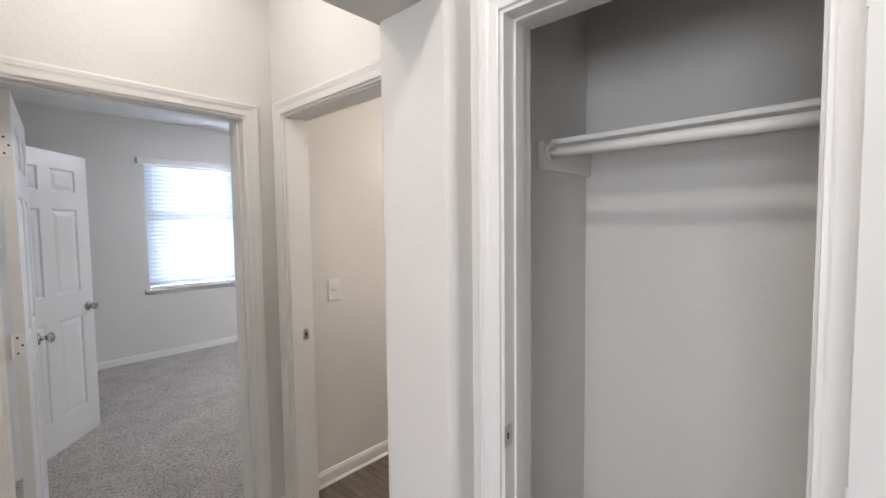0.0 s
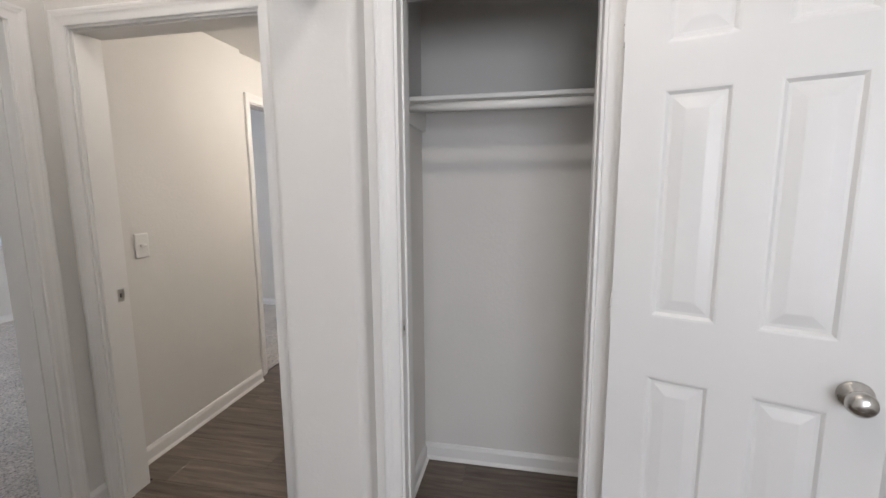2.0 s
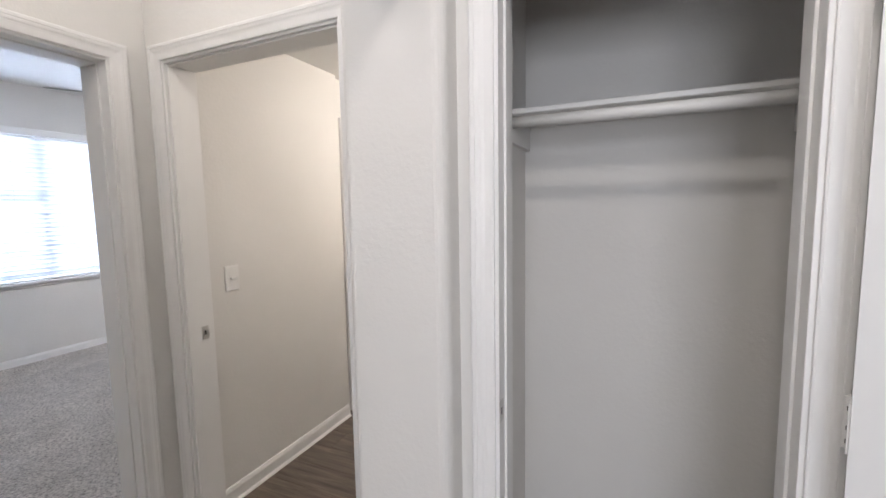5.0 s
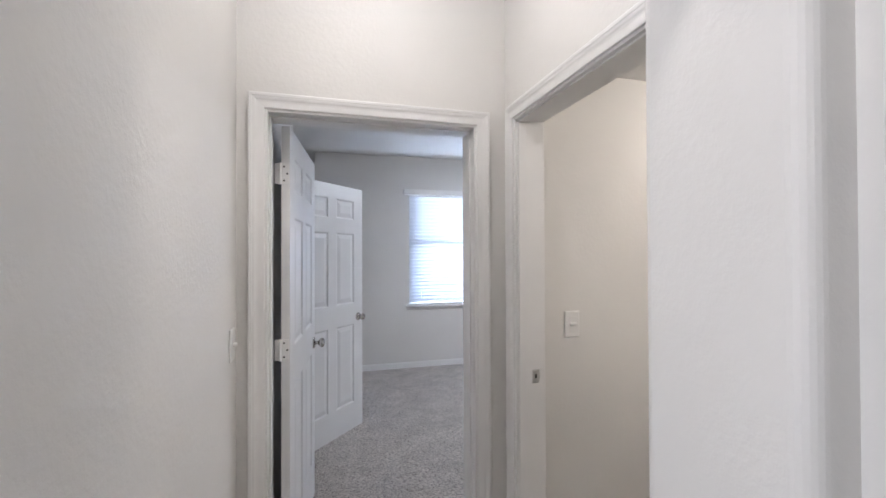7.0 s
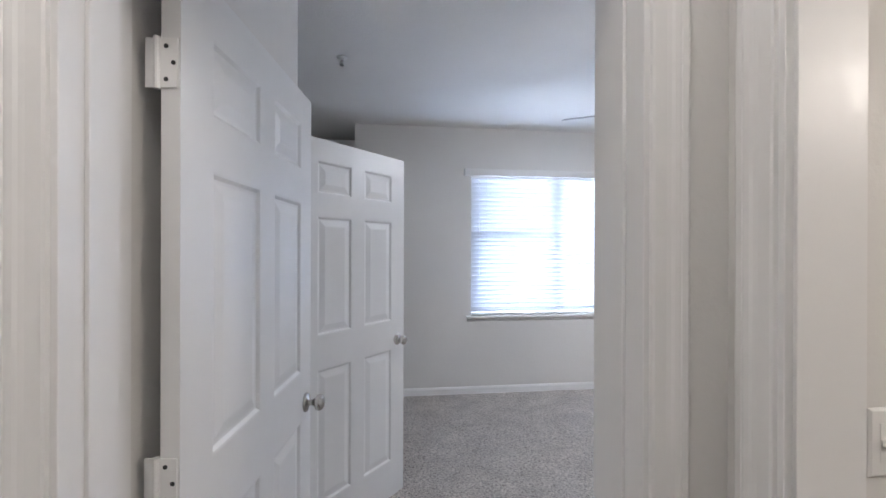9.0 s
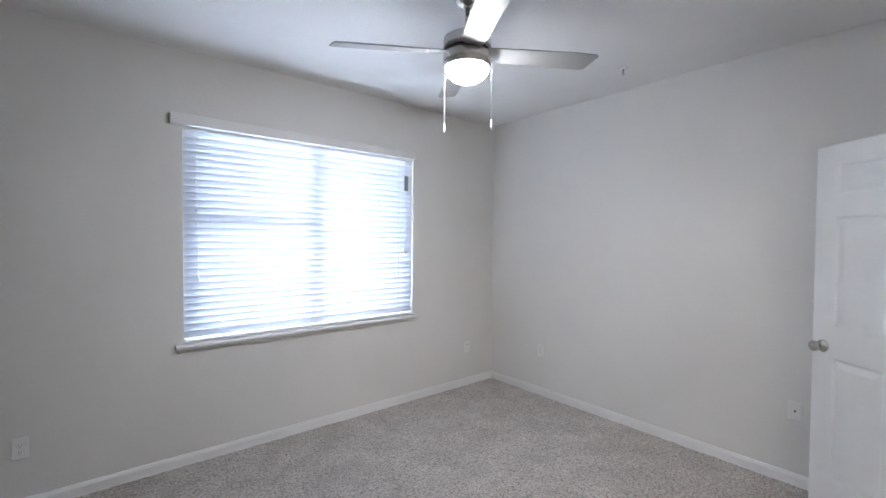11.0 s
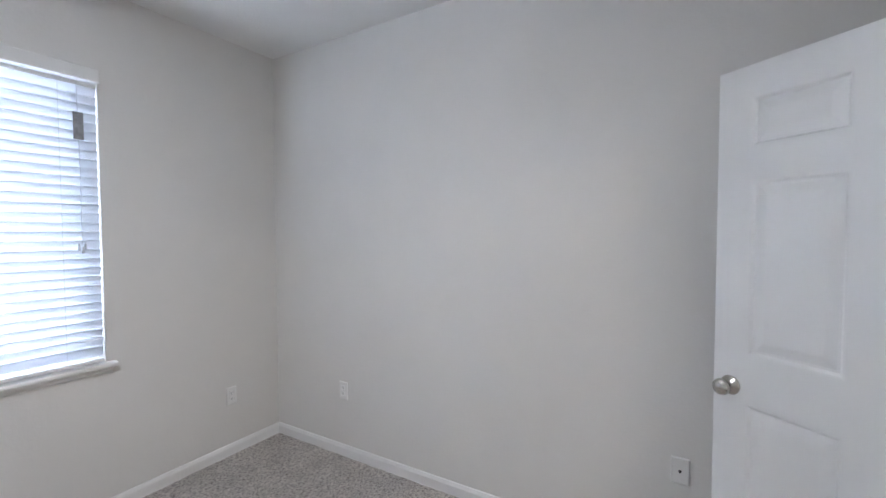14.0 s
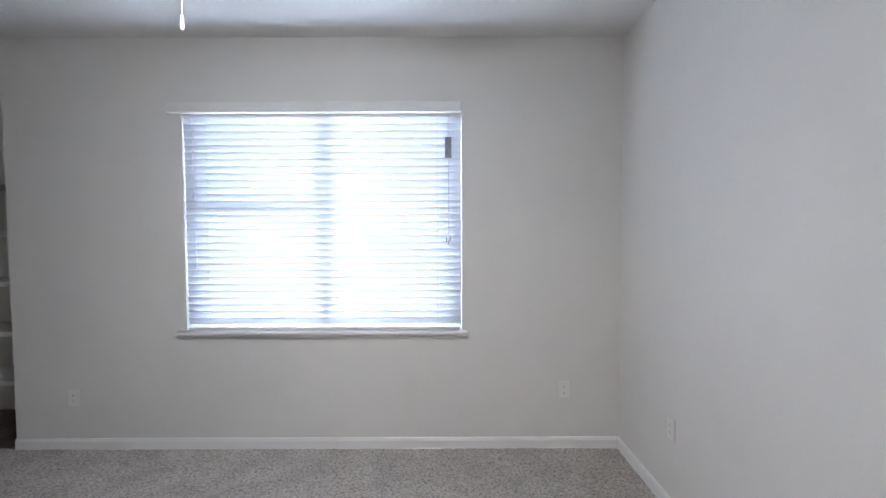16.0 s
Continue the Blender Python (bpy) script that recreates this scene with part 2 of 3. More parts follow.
def wall(name, axis, d0, d1, u0, u1, z0, z1, holes=(), mat=WALL, label="greige painted drywall wall with orange peel texture", rounded=()):
    """A slab between d0 and d1 across its own axis ('x': it faces x), with holes (u0, u1, z0, z1) that go right through."""
    us = sorted({u0, u1, *(h[0] for h in holes), *(h[1] for h in holes)})
    zs = sorted({z0, z1, *(h[2] for h in holes), *(h[3] for h in holes)})
    solid = {}
    for i in range(len(us) - 1):
        for j in range(len(zs) - 1):
            cu, cz = (us[i] + us[i + 1]) / 2, (zs[j] + zs[j + 1]) / 2
            solid[i, j] = not any(h[0] < cu < h[1] and h[2] < cz < h[3] for h in holes)
    bm = bmesh.new()
    put = {}

    def v(d, u, z):
        key = (round(d, 5), round(u, 5), round(z, 5))
        if key not in put:
            put[key] = bm.verts.new((d, u, z) if axis == "x" else (u, d, z))
        return put[key]

    for (i, j), full in solid.items():
        if not full:
            continue
        a, b, c, e = us[i], us[i + 1], zs[j], zs[j + 1]
        for d in (d0, d1):
            bm.faces.new((v(d, a, c), v(d, b, c), v(d, b, e), v(d, a, e)))
        if not solid.get((i - 1, j)):
            bm.faces.new((v(d0, a, c), v(d1, a, c), v(d1, a, e), v(d0, a, e)))
        if not solid.get((i + 1, j)):
            bm.faces.new((v(d0, b, c), v(d1, b, c), v(d1, b, e), v(d0, b, e)))
        if not solid.get((i, j - 1)):
            bm.faces.new((v(d0, a, c), v(d1, a, c), v(d1, b, c), v(d0, b, c)))
        if not solid.get((i, j + 1)):
            bm.faces.new((v(d0, a, e), v(d1, a, e), v(d1, b, e), v(d0, b, e)))
    if rounded:
        bmesh.ops.recalc_face_normals(bm, faces=bm.faces)
        upright = [e for e in bm.edges if all(any(abs(w.co.x - x) < 1e-4 and abs(w.co.y - y) < 1e-4 for x, y in rounded) for w in e.verts) and abs(e.verts[0].co.z - e.verts[1].co.z) > 0.01]
        bmesh.ops.bevel(bm, geom=upright, offset=0.030, segments=6, profile=0.5, affect="EDGES")
    return thing(name, bm, mat, label, "wall", kind="structure")


def sweep(name, profile, path, place, mat, label, category, kind="structure"):
    """A moulding: profile of (across, out) carried along path of (u, z, across direction (du, dz)); place maps (u, z, out) to the world."""
    bm = bmesh.new()
    rings = []
    for u, z, (du, dz) in path:
        rings.append([bm.verts.new(place(u + a * du, z + a * dz, o)) for a, o in profile])
    n = len(profile)
    for p, q in zip(rings, rings[1:]):
        for k in range(n):
            bm.faces.new((p[k], p[(k + 1) % n], q[(k + 1) % n], q[k]))
    bm.faces.new(rings[0])
    bm.faces.new(rings[-1])
    return thing(name, bm, mat, label, category, kind=kind)


CASING = [(0.0, 0.0), (0.0, 0.008), (0.004, 0.0098), (0.022, 0.0112), (0.029, 0.0128), (0.034, 0.0152), (0.040, 0.0164), (0.0435, 0.0166), (0.0445, 0.0182), (0.054, 0.0186), (0.058, 0.0165), (0.058, 0.0)]


def casing(name, axis, d, side, u0, u1, top, z0=0.0, label="white painted moulded door casing", left=True, right=True):
    """Door trim round an opening from u0 to u1, up to top, on the wall face at d; side: the way it stands out."""
    def place(u, z, o):
        return (d + side * o, u, z) if axis == "x" else (u, d + side * o, z)

    path = []
    if left:
        path.append((u0, z0, (-1, 0)))
    path.append((u0, top, (-1, 1) if left else (0, 1)))
    path.append((u1, top, (1, 1) if right else (0, 1)))
    if right:
        path.append((u1, z0, (1, 0)))
    return sweep(name, CASING, path, place, TRIM, label, "door trim")


def jamb(name, axis, d0, d1, u0, u1, top, z0=0.0, t=0.010, stop=None):
    """The lining of an opening: two sides and a head, with a door stop."""
    root = holder(name, Matrix(), "white painted wooden door jamb with stop", "door jamb", kind="structure")

    def add(piece, ua, ub, za, zb, da=d0, db=d1):
        b6 = (da, db, ua, ub, za, zb) if axis == "x" else (ua, ub, da, db, za, zb)
        part(piece, box(*b6, 0.001), TRIM, root)

    add("side", u0 - 0.002, u0 + t, z0, top)
    add("side", u1 - t, u1 + 0.002, z0, top)
    add("head", u0 + t, u1 - t, top - t, top + 0.002)
    if stop is not None:
        s0, s1 = stop
        add("stop", u0 + t, u0 + t + 0.007, z0, top - t, s0, s1)
        add("stop", u1 - t - 0.007, u1 - t, z0, top - t, s0, s1)
        add("stop", u0 + t + 0.007, u1 - t - 0.007, top - t - 0.007, top - t, s0, s1)
    return root


BASE = [(0.0, 0.0), (0.0, 0.016), (0.010, 0.016), (0.014, 0.013), (0.062, 0.013), (0.070, 0.010), (0.080, 0.006), (0.083, 0.0)]
SHOE = [(0.0, 0.0), (0.0, 0.024), (0.006, 0.023), (0.013, 0.017), (0.018, 0.014), (0.066, 0.013), (0.074, 0.010), (0.084, 0.006), (0.087, 0.0)]


def baseboard(axis, d, side, u0, u1, z=0.0, profile=BASE, cut0=0, cut1=0):
    """cut: 1 an outer mitre, -1 an inner one, 0 square."""
    bm = bmesh.new()
    rings = []
    for u, c, s in ((u0, cut0, -1), (u1, cut1, 1)):
        ring = []
        for h, o in profile:
            uu = u + s * c * o
            ring.append(bm.verts.new((d + side * o, uu, z + h) if axis == "x" else (uu, d + side * o, z + h)))
        rings.append(ring)
    n = len(profile)
    for k in range(n):
        bm.faces.new((rings[0][k], rings[0][(k + 1) % n], rings[1][(k + 1) % n], rings[1][k]))
    bm.faces.new(rings[0])
    bm.faces.new(rings[1])
    return thing("baseboard", bm, TRIM, "white painted moulded baseboard along the wall", "baseboard", kind="structure")


# ---------------------------------------------------------------- plan, in metres
H = 2.735            # ceiling of hall and bedroom
HB = 2.36            # ceiling of the bathroom
XE = 4.272           # east wall of the bedroom
YN = 6.190           # window wall
YB, YH, YT = 2.695, 2.530, 2.622  # bedroom, hall and bath faces of the wall between them
YS = 2.578           # bath face of the wall with the light switch
YE = 2.745           # bedroom face of the bathroom wall
XW = 0.10            # west wall by the bedroom door
WX0, WX1, WZ0, WZ1 = 1.378, 3.216, 0.812, 2.270

BD = (0.100, 0.966)  # bedroom door
D2 = (1.590, 2.440)  # bathroom door from the hall
CD = (0.432, 1.056)  # coat closet
BB = (2.490, 3.565)  # bathroom door from the bedroom
DH = 2.045
DB = 2.062            # head of the bathroom door from the hall
XC, XCB = 0.975, 1.105      # faces of the coat closet's front wall
XP, PY0, PY1 = 0.892, 1.150, 1.440   # the pier between closet and hall
CB, CN, CS = 1.695, 1.148, 0.27     # back and side walls of the coat closet

wall("wall_window", "y", YN, YN + 0.16, 0.205, XE + 0.12, -0.05, H, [(WX0, WX1, WZ0, WZ1)])
wall("wall_bedroom_east", "x", XE, XE + 0.12, 2.40, YN, -0.05, H)
wall("wall_bedroom_south", "y", YH, YB, -0.12, 1.265, -0.05, H, [(*BD, -0.05, DH)])
wall("wall_bath_switch", "y", YS, YE, 1.265, 2.36, -0.05, H)
wall("wall_bath_north", "y", YT, YE, 2.36, XE, -0.05, H, [(*BB, -0.05, DH)])
wall("wall_bedroom_west", "x", XW - 0.12, XW, YB, 4.06, -0.05, H)
wall("wall_closet_south", "y", 3.94, 4.06, -1.30, XW - 0.12, -0.05, H)
wall("wall_alcove_west", "x", -1.42, -1.30, 3.94, 7.0, -0.05, H)
wall("wall_alcove_north", "y", 6.86, 7.0, -1.30, 0.205, -0.05, H)
wall("wall_alcove_east", "x", 0.205, 0.29, YN + 0.16, 7.0, -0.05, H)
wall("wall_hall_west", "x", -0.12, 0.0, 1.26, YH, -0.05, H, rounded=[(0.0, 1.26)])
wall("wall_hall_east", "x", 1.105, 1.24, 1.348, YH, -0.05, H, [(*D2, -0.05, DB)])
wall("pier", "x", XP, XCB, PY0, PY1, -0.05, H, label="greige painted drywall pier beside the closet", rounded=[(XP, PY0), (XP, PY1)])
wall("hall_header", "y", PY0 + 0.003, PY1 - 0.003, 0.0, XP + 0.03, 2.105, H, label="greige painted drywall header over the hall opening")
wall("wall_closet_front", "x", XC, XCB, -1.70, PY0, -0.05, H, [(*CD, -0.05, DH)])
wall("wall_closet_back", "x", CB, 1.88, 0.20, 1.345, -0.05, H)
wall("wall_closet_side_north", "y", CN, 1.348, XCB, CB, -0.05, H)
wall("wall_closet_side_south", "y", 0.20, CS, XCB, CB, -0.05, H)
wall("wall_foyer_north", "y", 1.26, 1.36, -3.60, -0.12, -0.05, H)
wall("wall_foyer_south", "y", -1.82, -1.70, -3.60, 1.185, -0.05, H)
wall("wall_foyer_west", "x", -3.72, -3.60, -1.82, 1.36, -0.05, H, [(-1.2, 0.8, 0.75, 2.25)])
wall("wall_bath_east", "x", 4.215, XE, 0.20, YT, -0.05, H)
wall("wall_bath_south", "y", 0.08, 0.20, 1.88, XE, -0.05, H)
wall("wall_bath_west_low", "y", 1.345, 1.50, 1.265, 1.88, -0.05, H)

for nm, b6 in (("ceiling_bedroom", (XW - 0.12, XE, YB - 0.05, YN, H, H + 0.1)), ("ceiling_alcove", (-1.42, XW - 0.12, 3.94, 7.0, H, H + 0.1)),
               ("ceiling_alcove_north", (XW - 0.12, 0.29, YN + 0.001, 7.0, H, H + 0.1)),
               ("ceiling_hall", (-3.72, 1.88, -1.82, YB - 0.051, H + 0.001, H + 0.1)), ("ceiling_bath", (1.265, 4.215, 0.20, YT, HB, HB + 0.06))):
    thing(nm, box(*b6), CEIL, "white textured drywall ceiling", "ceiling", kind="structure")


# ---------------------------------------------------------------- floors
def carpet(name, x0, x1, y0, y1, step=0.03):
    nx, ny = max(2, int((x1 - x0) / step)), max(2, int((y1 - y0) / step))
    bm = bmesh.new()
    g = [[bm.verts.new((x0 + (x1 - x0) * i / nx, y0 + (y1 - y0) * j / ny,
                        0.010 + 0.004 * noise.noise((i * 0.9, j * 0.9, 0.3)) + 0.003 * noise.noise((i * 0.13, j * 0.13, 4.0)))) for j in range(ny + 1)] for i in range(nx + 1)]
    for i in range(nx):
        for j in range(ny):
            bm.faces.new((g[i][j], g[i + 1][j], g[i + 1][j + 1], g[i][j + 1]))
    return thing(name, bm, CARPET, "speckled taupe cut pile carpet", "carpet", kind="structure", smooth=True)


carpet("floor_bedroom", XW, XE, YB, YN)
carpet("floor_alcove", -1.30, XW, 4.06, YN)
for lo, hi in (BD, BB):
    carpet("floor_threshold", lo, hi, YB - 0.07, YB)
thing("subfloor", box(-3.72, XE, -1.82, 7.0, -0.12, -0.012), DARK, "dark subfloor under the finished floors", "floor", kind="structure")


# ---------------------------------------------------------------- trim
casing("door_trim_bedroom", "y", YH, -1, BD[0], BD[1], DH)
casing("door_trim_bedroom_inside", "y", YB, 1, BD[0], BD[1], DH)
jamb("door_jamb_bedroom", "y", YH, YB, BD[0], BD[1], DH, stop=(YH + 0.05, YB - 0.045))
casing("door_trim_bath", "x", 1.105, -1, D2[0], D2[1], DB)
casing("door_trim_bath_inside", "x", 1.24, 1, D2[0], D2[1], DB)
jamb("door_jamb_bath", "x", 1.105, 1.24, D2[0], D2[1], DB, stop=(1.118, 1.152))
casing("door_trim_closet", "x", XC, -1, CD[0], CD[1], DH)
jamb("door_jamb_closet", "x", XC, XCB, CD[0], CD[1], DH, stop=(1.02, 1.06))
casing("door_trim_ensuite", "y", YE, 1, BB[0], BB[1], DH)
casing("door_trim_ensuite_inside", "y", YT, -1, BB[0], BB[1], DH)
jamb("door_jamb_ensuite", "y", YT, YE, BB[0], BB[1], DH, stop=(YT + 0.03, YE - 0.045))

baseboard("y", YN, -1, 0.205, XE - 0.013, cut0=0)
baseboard("x", XE, -1, YB, YN)
baseboard("y", YE, 1, BB[1] + 0.06, XE - 0.014)
baseboard("y", YB, 1, BD[1] + 0.06, 1.265)
baseboard("y", YE, 1, 1.265, BB[0] - 0.06)
baseboard("x", XW, 1, YB + 0.014, 4.06)
baseboard("y", 4.06, 1, -1.30, XW - 0.002)
baseboard("x", -1.30, 1, 4.075, 6.84)
baseboard("y", YH, -1, BD[1] + 0.06, 1.103, profile=SHOE)
baseboard("y", YS, -1, 1.30, 2.36, profile=SHOE)
baseboard("x", 0.0, 1, 1.26, YH - 0.002, profile=SHOE, cut0=1)
baseboard("x", XP, -1, PY0, PY1, profile=SHOE, cut0=1, cut1=1)
baseboard("y", PY0, -1, XP, XC - 0.001, profile=SHOE, cut0=1)
baseboard("y", PY1, 1, XP, 1.103, profile=SHOE, cut0=1)
baseboard("x", CB, -1, CS, CN, profile=SHOE)
baseboard("y", CN, -1, XCB + 0.002, CB - 0.023, profile=SHOE)
baseboard("y", CS, 1, XCB + 0.002, CB - 0.023, profile=SHOE)
baseboard("x", XC, -1, -1.70, CD[0] - 0.06, profile=SHOE)
baseboard("y", 1.26, -1, -3.60, -0.002, profile=SHOE, cut1=1)
baseboard("y", -1.70, 1, -3.60, 0.950, profile=SHOE)
baseboard("y", 1.50, 1, 1.30, 1.88, profile=SHOE)
baseboard("x", 4.215, -1, 0.20, 1.03, profile=SHOE)


# ---------------------------------------------------------------- doors
def raised_panel(w, h):
    """One raised panel, both faces: a cove down from the frame, a flat and a field that rises again."""
    bm = bmesh.new()
    for s in (1, -1):
        rings = []
        for inset, y in ((0.0, 0.0175), (0.006, 0.0165), (0.014, 0.0095), (0.022, 0.0095), (0.048, 0.0150), (0.052, 0.0155)):
            i = min(inset, w / 2 - 0.004)
            rings.append([bm.verts.new((x, s * y, z)) for x, z in ((-w / 2 + i, -h / 2 + i), (w / 2 - i, -h / 2 + i), (w / 2 - i, h / 2 - i), (-w / 2 + i, h / 2 - i))])
        for a, b in zip(rings, rings[1:]):
            for k in range(4):
                bm.faces.new((a[k], a[(k + 1) % 4], b[(k + 1) % 4], b[k]))
        bm.faces.new(rings[-1])
    return bm


def door_leaf(name, m, width, label, wing=0.0, hinge_barrel=1, height=2.025):
    """A six-panel door, hinged at its own origin and reaching along +x."""
    root = holder(name, m, label, "door")
    z0 = 0.012
    st = 0.112 if width > 0.7 else 0.098
    mid = 0.092 if width > 0.7 else 0.085
    pw = (width - 2 * st - mid) / 2
    rows = ((0.225, 0.895), (1.062, 1.655), (1.765, 1.930))
    cols = ((st, st + pw), (st + pw + mid, width - st))
    holes = [(c0, c1, r0, r1) for c0, c1 in cols for r0, r1 in rows]
    us = sorted({0.0, width, *(v for c in cols for v in c)})
    zs = sorted({z0, z0 + height, *(v for r in rows for v in r)})
    bm = bmesh.new()
    for i in range(len(us) - 1):
        for j in range(len(zs) - 1):
            cu, cz = (us[i] + us[i + 1]) / 2, (zs[j] + zs[j + 1]) / 2
            if any(h[0] < cu < h[1] and h[2] < cz < h[3] for h in holes):
                continue
            for y in (-0.0175, 0.0175):
                bm.faces.new([bm.verts.new((u, y, z)) for u, z in ((us[i], zs[j]), (us[i + 1], zs[j]), (us[i + 1], zs[j + 1]), (us[i], zs[j + 1]))])
    for a, b in (((0, z0), (0, z0 + height)), ((width, z0), (width, z0 + height)), ((0, z0), (width, z0)), ((0, z0 + height), (width, z0 + height))):
        bm.faces.new([bm.verts.new(p) for p in ((a[0], -0.0175, a[1]), (b[0], -0.0175, b[1]), (b[0], 0.0175, b[1]), (a[0], 0.0175, a[1]))])
    bmesh.ops.remove_doubles(bm, verts=bm.verts, dist=1e-5)
    part("frame", bm, DOOR, root)
    made = {}
    for c0, c1, r0, r1 in holes:
        key = (round(c1 - c0, 4), round(r1 - r0, 4))
        if key not in made:
            made[key] = mesh_of("panel", raised_panel(*key), DOOR)
        ob = new("panel", made[key])
        ob.parent = root
        ob.location = ((c0 + c1) / 2, 0, (r0 + r1) / 2)
    for s in (1, -1):
        prof = [(0.001, 0.0), (0.033, 0.0), (0.034, 0.004), (0.030, 0.009), (0.014, 0.011), (0.011, 0.016), (0.011, 0.028), (0.016, 0.034), (0.026, 0.040), (0.0285, 0.050), (0.026, 0.060), (0.016, 0.067), (0.001, 0.069)]
        part("knob", lathe([(r, s * (0.0175 + h)) for r, h in prof], 28, "Y", at=(width - 0.062, 0, 0.945)), NICKEL, root, "round brushed nickel door knob", True)
    part("latch_plate", box(width - 0.0005, width + 0.0015, -0.012, 0.012, 0.917, 0.973, 0.0003), STRIKE, root)
    for hz in (0.22, 1.07, 1.83):
        bm = box(-0.004, 0.0, min(-0.014 * hinge_barrel, 0.044 * hinge_barrel), max(-0.014 * hinge_barrel, 0.044 * hinge_barrel), hz - 0.045, hz + 0.045, 0.0005)
        lathe([(0.006, hz - 0.047), (0.006, hz + 0.047)], 10, "Z", bm, (-0.004, hinge_barrel * 0.0225, 0))
        if wing:
            add_box(bm, -wing, -0.004, hinge_barrel * 0.0225 - 0.001, hinge_barrel * 0.0225 + 0.001, hz - 0.045, hz + 0.045, 0.0003)
        hinge = part("hinge", bm, TRIM, root, "white painted butt hinge")
        for k, sy in ((-0.030, 0.006), (0.0, -0.007), (0.030, 0.006)):
            part("screw", lathe([(0.0042, -0.0038), (0.0042, -0.0052), (0.001, -0.0054)], 8, "X", at=(0, sy, hz + k)), DARK, hinge)
        for k, sx in ((-0.028, -0.02), (0.0, -0.012), (0.028, -0.02)):
            if not wing:
                continue
            part("screw", lathe([(0.0036, hinge_barrel * 0.0230), (0.0036, hinge_barrel * 0.0250), (0.001, hinge_barrel * 0.0252)], 8, "Y", at=(sx, 0, hz + k)), DARK, hinge)
    return root


def hinged(x, y, dx, dy):
    return pose(x, y, 0, 0, 0, math.degrees(math.atan2(dy, dx)))


door_leaf("bedroom_door", hinged(0.160, 2.722, 0.088, 0.84), 0.81, "white six-panel interior door standing open against the wall", hinge_barrel=1)
door_leaf("walk_in_closet_door", hinged(0.114, 3.965, 0.655, 0.755), 0.78, "white six-panel closet door standing half open", hinge_barrel=1)
door_leaf("ensuite_door", hinged(3.568, 2.792, 0.60, 0.80), 0.850, "white six-panel bathroom door standing open into the bedroom", hinge_barrel=-1)
door_leaf("coat_closet_door", pose(0, 0, 0.014) @ hinged(0.905, 0.396, -0.342, -0.940), 0.585, "white six-panel closet door swung wide open", wing=0.0)
door_leaf("linen_closet_door", hinged(1.895, 1.515, 0.69, 0.09), 0.70, "white six-panel linen closet door standing open", hinge_barrel=1)


def strike(name, axis, x, y, z, facing):
    root_bm = box(-0.016, 0.016, 0.0, 0.0018, -0.029, 0.029, 0.0006)
    root = thing(name, root_bm, STRIKE, "small steel strike plate on the door jamb", "strike plate")
    part("latch_hole", box(-0.004, 0.004, 0.0013, 0.0021, -0.009, 0.009, 0.0003), DARK, root)
    part("lip", box(-0.019, -0.0125, 0.0, 0.0015, -0.015, 0.015, 0.0005), STRIKE, root)
    root.matrix_basis = pose(x, y, z, 0, 0, facing)
    return root


strike("strike_plate", "x", 1.196, D2[1] - 0.0105, 0.955, 180)
strike("strike_plate", "x", XC + 0.012, CD[1] - 0.0105, 0.955, 180)


# ---------------------------------------------------------------- switches and outlets
def plate(name, m, kind, label, group=""):
    """Wall plate, in its own xz plane, facing -y."""
    bm = bmesh.new()
    outer = [(-0.035, -0.0575), (0.035, -0.0575), (0.035, 0.0575), (-0.035, 0.0575)]
    rings = []
    for inset, y in ((0.0, 0.0), (0.0, -0.0035), (0.004, -0.0062), (0.006, -0.0064)):
        rings.append([bm.verts.new((x - math.copysign(inset, x), y, z - math.copysign(inset, z))) for x, z in outer])
    for a, b in zip(rings, rings[1:]):
        for k in range(4):
            bm.faces.new((a[k], a[(k + 1) % 4], b[(k + 1) % 4], b[k]))
    bm.faces.new(rings[0])
    bm.faces.new(rings[-1])
    root = thing(name, bm, PLASTIC, label, "switch" if kind == "toggle" else "outlet", group)
    root.matrix_basis = m
    for z in (-0.030, 0.030) if kind == "toggle" else (0.0,) if kind == "duplex" else (-0.042, 0.042):
        part("screw", lathe([(0.003, -0.0062), (0.003, -0.0072), (0.001, -0.0074)], 10, "Y", at=(0, 0, z)), PLASTIC, root)
    if kind == "toggle":
        part("toggle_slot", box(-0.006, 0.006, -0.0070, -0.0060, -0.012, 0.012, 0.0003), PLASTIC, root)
        part("rocker_frame", box(-0.0165, 0.0165, -0.0076, -0.0062, -0.033, 0.033, 0.0006), PLASTIC, root)
        bm = box(-0.0150, 0.0150, -0.019, -0.0072, -0.006, 0.007, 0.0025)
        part("toggle", bm, PLASTIC, root, "wide white toggle lever")
    elif kind == "duplex":
        for z in (-0.0195, 0.0195):
            f = part("socket", box(-0.0165, 0.0165, -0.0080, -0.0060, z - 0.014, z + 0.014, 0.003), PLASTIC, root)
            for x, hh in ((-0.006, 0.0045), (0.006, 0.0035)):
                part("slot", box(x - 0.001, x + 0.001, -0.0084, -0.0078, z - hh + 0.002, z + hh + 0.002), DARK, f)
            part("ground_hole", lathe([(0.0022, -0.0078), (0.0022, -0.0084)], 8, "Y", at=(0, 0, z - 0.008)), DARK, f)
    else:
        part("coaxial_jack", lathe([(0.006, -0.006), (0.006, -0.010), (0.004, -0.010), (0.004, -0.016), (0.0015, -0.016)], 12, "Y"), DARK, root, "dark threaded coaxial jack")
    return root


